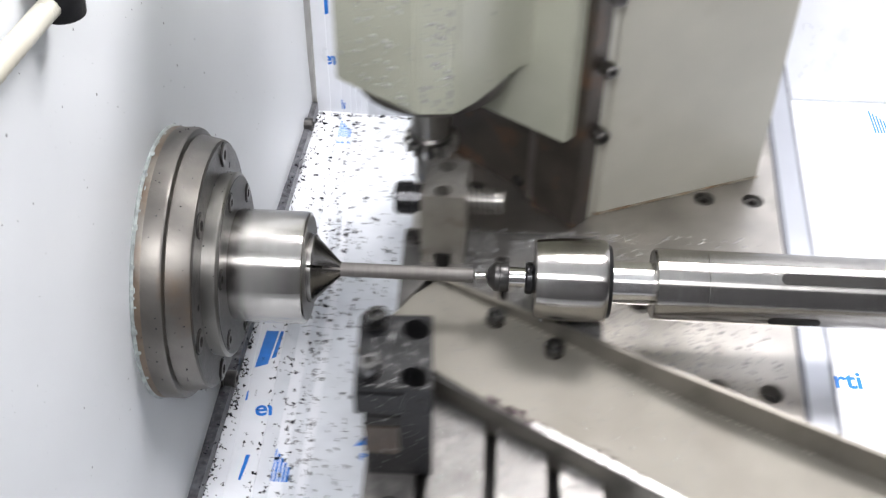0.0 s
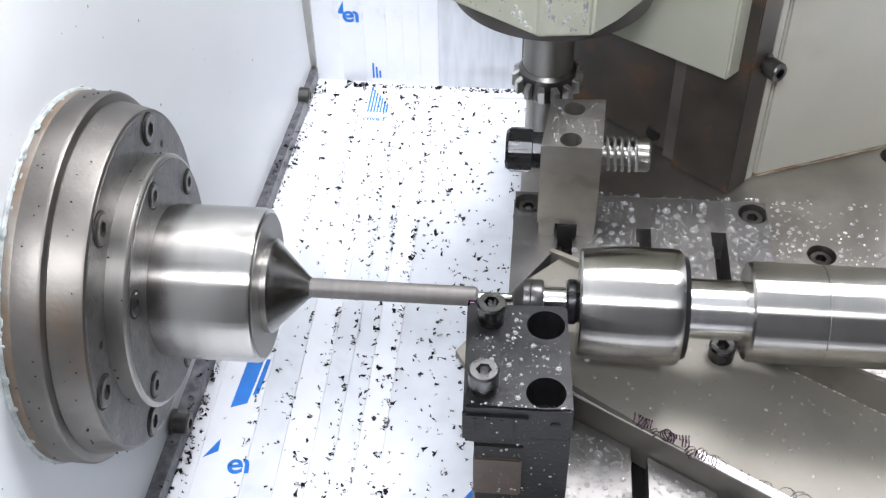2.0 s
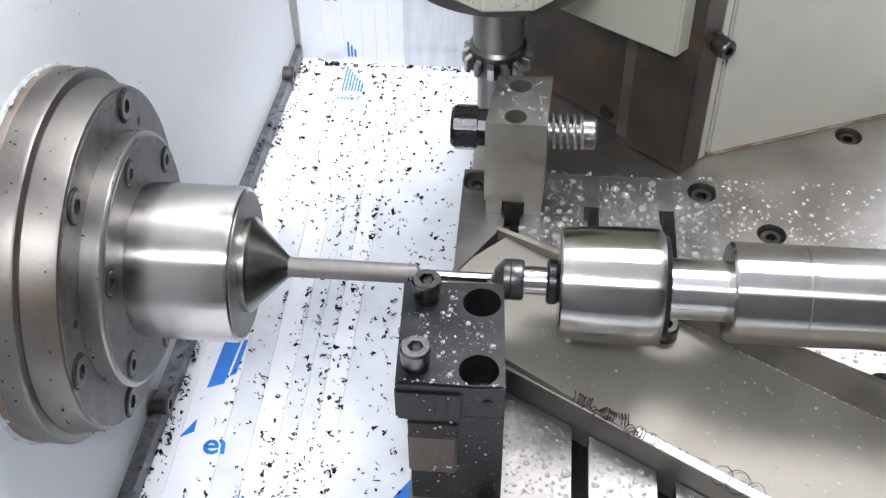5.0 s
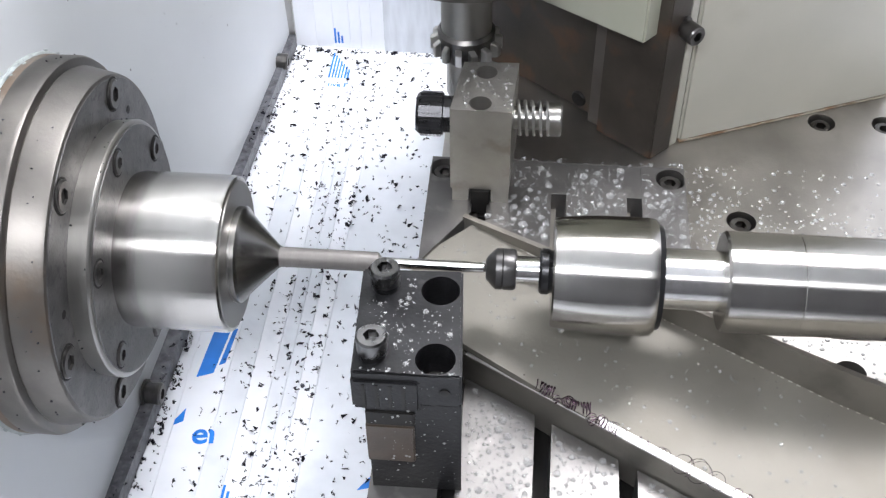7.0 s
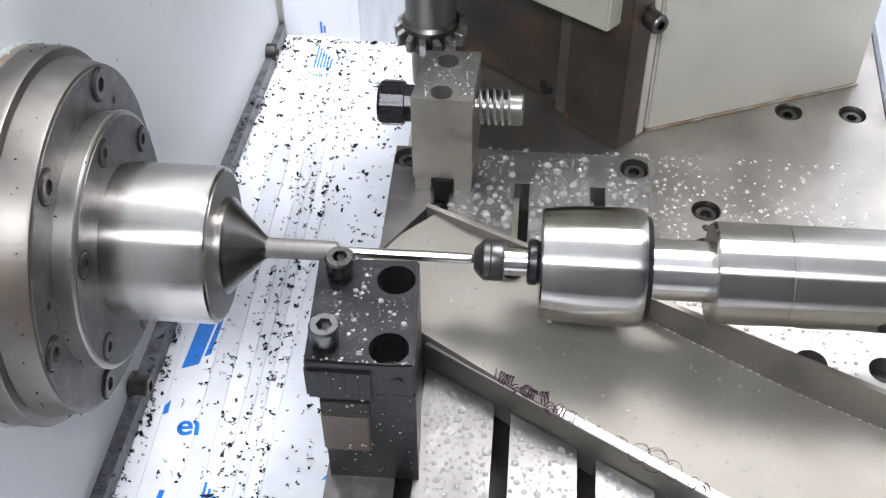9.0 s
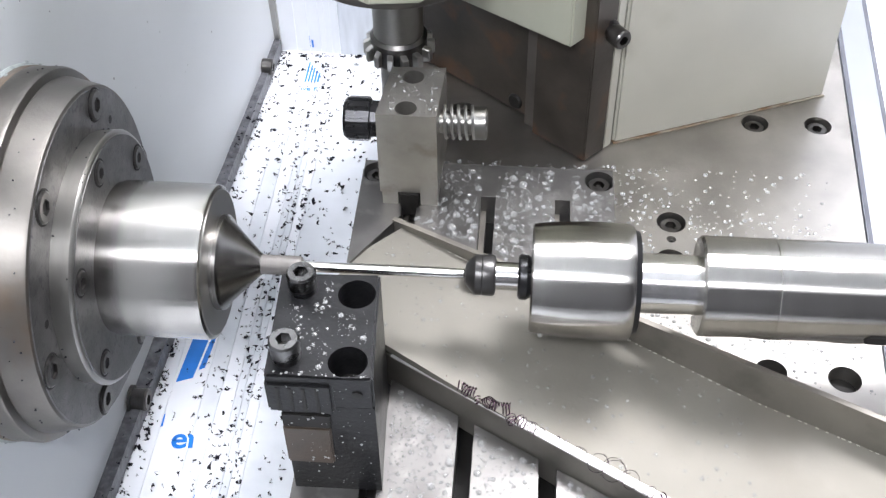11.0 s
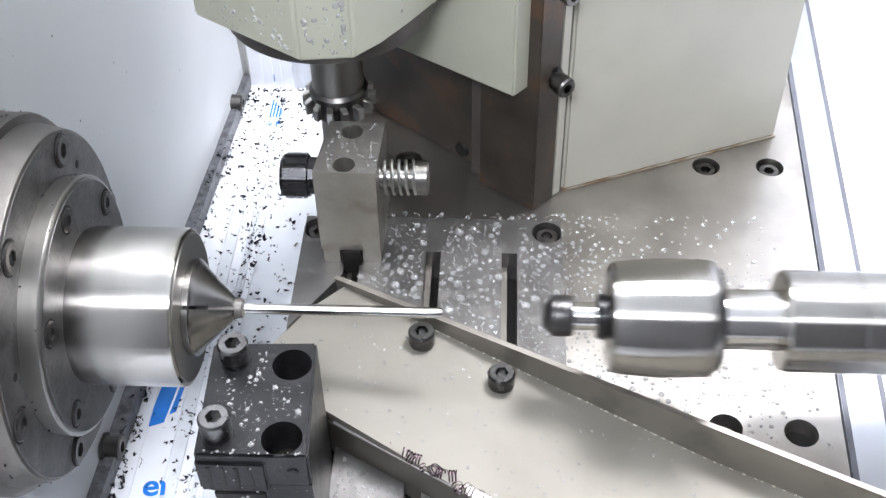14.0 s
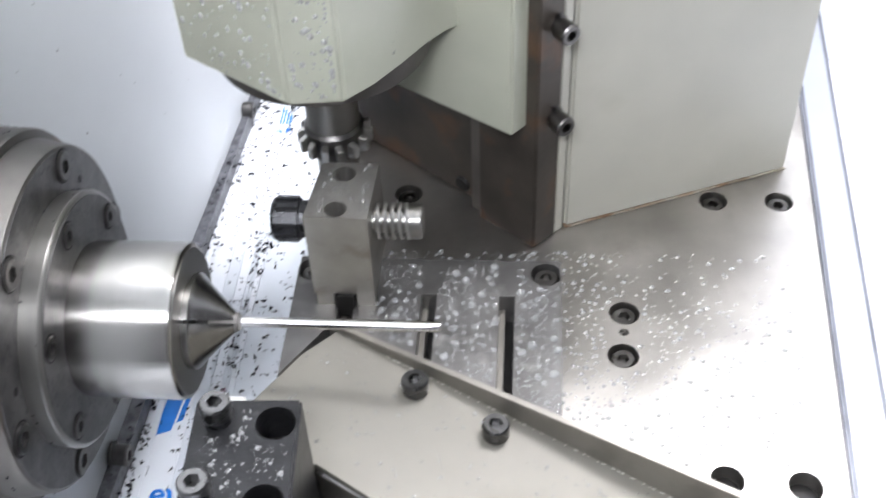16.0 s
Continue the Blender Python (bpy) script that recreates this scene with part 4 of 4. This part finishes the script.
def drops():
    r = random.Random(21)

    def field(zone, count, zf, rlo, rhi, label, base, powr=2.2, mat=DROP):
        bm = bmesh.new()
        placed = []
        tries = 0
        while len(placed) < count and tries < count * 12:
            tries += 1
            x, y = r.uniform(zone[0], zone[1]), r.uniform(zone[2], zone[3])
            z = zf(x, y)
            if z is None:
                continue
            rad = rlo + (rhi - rlo) * r.random() ** powr
            if any((x - a) ** 2 + (y - b) ** 2 < (rad + c) ** 2 for a, b, c in placed):
                continue
            placed.append((x, y, rad))
            dome(bm, x, y, z, rad)
        carried(solo("coolant_drops", bm, mat, label, "droplets", kind="stuff", base=base, angle=80))

    def in_strip(x):
        return any(a + 1 < x < b - 1 for a, b in STRIPS)

    def rear(x, y):
        if (x < 100 and y > 72) or (x - 190) ** 2 + (y - 105.5) ** 2 < 110:
            return None
        return STRIPZ if in_strip(x) and x > 84 and y > rear_line(x) + 5 else None

    def front(x, y):
        if (x - 185.5) ** 2 + (y + 106) ** 2 < 110:
            return None
        return FRONTZ if any(a + 1 < x < b - 1 for a, b in FRONTS) and y < front_line(x) - 5 and not (40 < x < 91 and y > -84) else None

    def deck(x, y):
        if x < 199 and (y < 117 or y > 150 or (x < 112 and y < 124)) or any((x - a) ** 2 + (y - b) ** 2 < 110 for a, b in ((232.5, 105), (231.8, 91.5), (230.6, 75.5), (311.5, -0.9), (275.6, 1.2))):
            return None
        return DECKZ if y > rear_line(x) + 8 and (x < 199 or r.random() < max(0.12, 1 - (x - 198) / 150 - max(0, y - 95) / 90)) else None

    def tray(x, y):
        if x < 92 and y < -24:
            return None
        return tray_z(x) if front_line(x) + 7 < y < rear_line(x) - 4 and (x > 81 or y < 67 + (x - 81) * 1.55 - 4) else None

    def block(x, y):
        if (x - 78.5) ** 2 + (y + 36) ** 2 < 110 or (x - 79.6) ** 2 + (y + 73.5) ** 2 < 110 or (x - 54.7) ** 2 + (y + 34.6) ** 2 < 90 or (x - 53.8) ** 2 + (y + 72.2) ** 2 < 90:
            return None
        return 22.5

    field((92, 198, -10, 111), 640, rear, 0.4, 2.8, "round coolant drops standing on the slotted plate", (150, 80, DECKZ))
    field((88, 196, -115, -25), 560, front, 0.4, 2.6, "round coolant drops standing on the slotted plate", (150, -90, FRONTZ))
    field((100, 325, -10, 152), 1300, deck, 0.35, 1.7, "fine milky coolant drops on the steel deck", (250, 50, DECKZ), 2.2, MILK)
    field((40, 260, -110, 64), 300, tray, 0.3, 1.3, "fine coolant drops on the chute floor", (130, 0, -40))
    field((48, 86, -80, -29), 170, block, 0.2, 1.5, "fine coolant drops on the black tool block", (66, -55, 23), 4.0)
    field((78, 103, 82, 119), 70, lambda x, y: 27.5 if (x - 87.5) ** 2 + (y - 86.3) ** 2 > 40 and (x - 89) ** 2 + (y - 112) ** 2 > 40 else None, 0.3, 1.2, "fine coolant drops on the tool post", (90, 97, 31))


drops()


def head_drops():
    """Spatter on the milling head's flat sides."""
    r = random.Random(88)
    pts = [Vector(p) for p in ((11.8, 140, 0), (68.5, 102.9, 0), (94.3, 105.8, 0), (118.8, 136.3, 0))]
    bm = bmesh.new()
    for (a, b), count in zip(zip(pts, pts[1:]), (150, 120, 80)):
        e = (b - a).normalized()
        n = Vector((e.y, -e.x, 0))
        for _ in range(count):
            s = 4 + (b - a).length * 0.9 * r.random()
            c = a + e * min(s, (b - a).length - 4) + Vector((0, 0, 80 + 80 * r.random() ** 1.3))
            rad = 0.4 + 1.3 * r.random() ** 2.5
            top = bm.verts.new(c + n * rad * 0.45)
            rim = [bm.verts.new(c + rad * (math.cos(q) * e + math.sin(q) * Vector((0, 0, 1.15)))) for q in [k * math.pi / 4 for k in range(8)]]
            mid = [bm.verts.new(c + n * rad * 0.33 + 0.62 * rad * (math.cos(q) * e + math.sin(q) * Vector((0, 0, 1.15)))) for q in [k * math.pi / 4 for k in range(8)]]
            for k in range(8):
                m = (k + 1) % 8
                bm.faces.new((rim[k], rim[m], mid[m], mid[k]))
                bm.faces.new((mid[k], mid[m], top))
    bmesh.ops.recalc_face_normals(bm, faces=bm.faces)
    carried(solo("coolant_drops", bm, MILK, "fine milky coolant spatter on the painted head", "droplets", kind="stuff", base=(76, 110, 100), angle=80))


head_drops()


def upright_drops():
    """Small drops clinging to the tool block's front and to the headstock wall."""
    r = random.Random(63)

    def bead(bm, c, n, rad):
        e = n.cross(Vector((0, 0, 1)))
        up = Vector((0, 0, r.uniform(1, 1.3)))
        rings = []
        for h, w in ((0, 1.0), (0.35, 0.72)):
            rings.append([bm.verts.new(c + n * rad * h + rad * w * (math.cos(k * math.pi / 4) * e + math.sin(k * math.pi / 4) * up)) for k in range(8)])
        tip = bm.verts.new(c + n * rad * 0.5)
        for k in range(8):
            j = (k + 1) % 8
            bm.faces.new((rings[0][k], rings[0][j], rings[1][j], rings[1][k]))
            bm.faces.new((rings[1][k], rings[1][j], tip))

    bm = bmesh.new()
    for _ in range(90):
        x, z = r.uniform(52, 89), r.uniform(-55, 19)
        y = -83.7 if x < 74 and -0.8 < z < 18 else -82.4 + (x - 51) * 0.01
        bead(bm, Vector((x, y if not (50 < x < 72 and -38 < z < -3) else -83.5, z)), Vector((0, -1, 0)), 0.2 + 0.6 * r.random() ** 3)
    for _ in range(26):
        x = r.uniform(47, 90)
        dome(bm, x, -81.2 + r.uniform(0, 1.6), 22.4, 0.2 + 0.6 * r.random() ** 3)
    bmesh.ops.recalc_face_normals(bm, faces=bm.faces)
    carried(solo("coolant_drops", bm, MILK, "fine milky drops clinging to the black tool block", "droplets", kind="stuff", base=(70, -83, -20), angle=80))
    bm = bmesh.new()
    for _ in range(340):
        y, z = r.uniform(-260, 330), r.uniform(-60, 280)
        if y * y + z * z > 96 ** 2:
            bead(bm, Vector((wall_x(y), y, z)), Vector((1, 0, 0)), 0.2 + 0.7 * r.random() ** 4)
    bmesh.ops.recalc_face_normals(bm, faces=bm.faces)
    solo("wall_drops", bm, MILK, "scattered milky drops dried on the wall", "droplets", kind="stuff", base=(WALLX, 0, 100), angle=80)


upright_drops()


def foam():
    """Dried pale coolant foam along the front edges of the slotted plates."""
    r = random.Random(31)
    bm = bmesh.new()
    for f0, f1 in FRONTS[1:]:
        x = f0 + 2
        while x < f1 - 1:
            m = Matrix.Translation((x, -113 + r.uniform(-1.2, 1.6), FRONTZ + 0.2)) @ Matrix.Diagonal((r.uniform(1.0, 2.6), r.uniform(0.8, 2.4), r.uniform(0.3, 0.8), 1))
            bmesh.ops.create_icosphere(bm, subdivisions=1, radius=1.0, matrix=m)
            x += r.uniform(0.6, 1.6)
    carried(solo("coolant_foam", bm, FOAM, "pale dried coolant foam along the plate edge", "foam", kind="stuff", base=(140, -113, FRONTZ), angle=80))


foam()


def swarf():
    """Curled blued swarf lying along the chute's front bar."""
    r = random.Random(5)

    def coil(x, y, z, rad, turns, pitch, yaw, tilt, wire):
        bm = bmesh.new()
        n = int(turns * 18)
        prev = None
        ax = Vector((math.cos(yaw) * math.cos(tilt), math.sin(yaw) * math.cos(tilt), math.sin(tilt)))
        side = ax.cross(Vector((0.1, 0.2, 1))).normalized()
        up = side.cross(ax)
        ph, wob = r.uniform(0, 6), r.uniform(0.1, 0.3)
        lowest = 1e9
        cs = []
        for i in range(n + 1):
            q = 2 * math.pi * i / 18 + ph
            rr = rad * (1 + wob * math.sin(0.37 * i + ph))
            cs.append((Vector((x, y, z)) + ax * pitch * (i / 18) + side * rr * math.cos(q) + up * rr * math.sin(q), side * math.cos(q) + up * math.sin(q)))
        lowest = min(c.z for c, o in cs)
        for c, o in cs:
            c = c + Vector((0, 0, z - lowest))
            ring = [bm.verts.new(c + wire * (math.cos(a) * o + math.sin(a) * 1.5 * ax)) for a in (0, 1.57, 3.14, 4.71)]
            if prev:
                for k in range(4):
                    bm.faces.new((prev[k], prev[(k + 1) % 4], ring[(k + 1) % 4], ring[k]))
            prev = ring
        return bm

    for k, (x, y, z, rad) in enumerate(((46, -7, 0.5, 1.5), (47.5, -5, 1.5, 1.1))):
        bm = coil(x, y, z, rad, 4, 0.9, radians(200 + 60 * k), radians(30), 0.35)
        carried(solo("curled_swarf", bm, CURL, "fresh hot curl of swarf at the cutting edge", "swarf", "swarf curls", base=(x, y, z), angle=80))
    table = [(114, 1.6, 1.5, 2.4, 0.1612), (121, 2.4, 1.8, 1.8, 0.186), (124, 2.6, 3, 1.35, 0.2232), (127, 2.4, 3, 1.35, 0.2232), (131, 1.6, 2.4, 1.5, 0.186), (136, 2.6, 3.6, 1.2, 0.248), (138, 2.4, 3, 1.35, 0.248),
             (143, 2.8, 3, 1.5, 0.2108), (147, 2.4, 3, 1.8, 0.2108), (151, 2.6, 2.4, 1.95, 0.186), (156, 2.4, 2.4, 1.95, 0.1736), (160, 2.0, 1.8, 2.4, 0.1488), (168, 1.8, 1.8, 3.6, 0.1364), (178, 2.2, 1.8, 3.6, 0.1488),
             (187, 4.6, 1.4, 4.5, 0.1612), (194, 5.2, 1.4, 4.5, 0.1488), (201, 4.0, 1.4, 4.5, 0.1488), (209, 2.6, 1.5, 3, 0.186), (214, 2.0, 1.8, 2.1, 0.2108)]
    for x, rad, turns, pitch, wire in table:
        y = front_line(x) + 1.0 + r.uniform(0, 1.5)
        big = rad > 3.5
        bm = coil(x, y, -43.0 - (x - 92) * 0.0148, rad, turns, pitch, radians(-30 + r.uniform(-40, 40)) if not big else radians(-80), radians(r.uniform(-15, 60)) if not big else radians(42), wire)
        carried(solo("curled_swarf", bm, CURL, "blued curl of fine steel swarf on the bar", "swarf", "swarf curls", base=(x, y, -43), angle=80))


swarf()


# ------------------------------------------------------------------ right-hand covers
def right_side():
    z = FLOOR
    ob = thing("side_cover_sheet", (480, 100, z), "white film-covered cover sheet beside the table", "way cover")
    part("floor_sheet", box(300, 1270, -420, 430, z - 2, z), FILM, ob)
    part("back_sheet", box(300, 1270, 430, 434, z, 500), FILM, ob)
    part("corner_seam", box(300, 1270, 428.5, 430, z + 0.2, z + 1.4), STEELFILM, ob)
    letters("rti", 24, pose(368.5 * MM, 52.7 * MM, (z + 0.3) * MM), BLUE, ob)
    flat_print("print_stripes", stripes(470, 380, 20, 36), ob, "floor", z)


right_side()


def lamp_housings():
    # unseen housings added above the work lamp and the front fill
    for x, y, z, sx, sy in ((290, 290, 822, 400, 400), (50, -600, 862, 320, 280)):
        ob = thing("lamp_housing", (x, y, 900), "unseen flat white lamp housing added under the machine roof", "lamp")
        part("housing", box(x - sx / 2, x + sx / 2, y - sy / 2, y + sy / 2, z, z + 20, 3), WHITE, ob)
        for side in (-0.3, 0.3):
            part("hanger", box(x + side * sx - 6, x + side * sx + 6, y - 6, y + 6, z + 19, 900.5, 1), WHITE, ob)


lamp_housings()


# ------------------------------------------------------------------ movement
SLIDE = [(0, -23.8, -34.8), (0.1, 4, -18), (0.2, 26.5, -4), (0.3, 40.6, -0.5), (0.5, 42.0, 0), (1.0, 41.3, 0), (1.2, 39.8, 0), (1.5, 37.0, 0), (4.0, 20.5, 0), (7.0, 0, 0),
         (9.0, -13.6, 0), (13.0, -40.4, 0), (13.2, -41.6, -1), (13.5, -42.9, -15.0), (14.0, -43.0, -15.3), (15.2, -43.1, -15.3), (15.5, -43.4, -39.0), (16.0, -44.6, -37.7)]
TAILROWS = [(0, 0), (13.5, 0), (13.7, 1), (13.8, 7), (14.0, 45.5), (14.1, 67), (14.3, 112), (14.45, 117), (14.6, 121), (14.8, 157), (15.0, 208), (15.3, 270), (16.0, 280)]


def key(ob, rows):
    b = BASE[ob.name]
    walk(ob, [(t, Matrix.Translation(b + Vector((dx, dy, 0)) * MM)) for t, dx, dy in rows])


def motions():
    for ob in CARRIED:
        key(ob, SLIDE)
    for ob, k in COVERS + CHIPS:
        if k > 0:
            key(ob, [(t, dx * k, 0) for t, dx, dy in SLIDE])
    key(STOCKBAR, [(t, min(dx, 40.6) if t > 0.25 else 40.6, 0) for t, dx, dy in SLIDE])
    key(TAIL, [(t, dx, 0) for t, dx in TAILROWS])
    # the collet turns while the cut runs
    rows, angle = [(0.0, Matrix.Rotation(radians(13), 4, "X"))], 13.0
    first, last = 14, 400
    for f in range(first, last + 1):
        step = 83 * min(1.0, (f - first) / 6, (last - f) / 12)
        angle += step
        rows.append((f / FPS, Matrix.Rotation(radians(angle), 4, "X")))
    rest = 120 - (angle - 13) % 120
    rows.append((410 / FPS, Matrix.Rotation(radians(angle + rest * 0.5), 4, "X")))
    rows.append((418 / FPS, Matrix.Rotation(radians(angle + rest), 4, "X")))
    rows.append((16.0, Matrix.Rotation(radians(angle + rest), 4, "X")))
    walk(COLLET, rows)


motions()
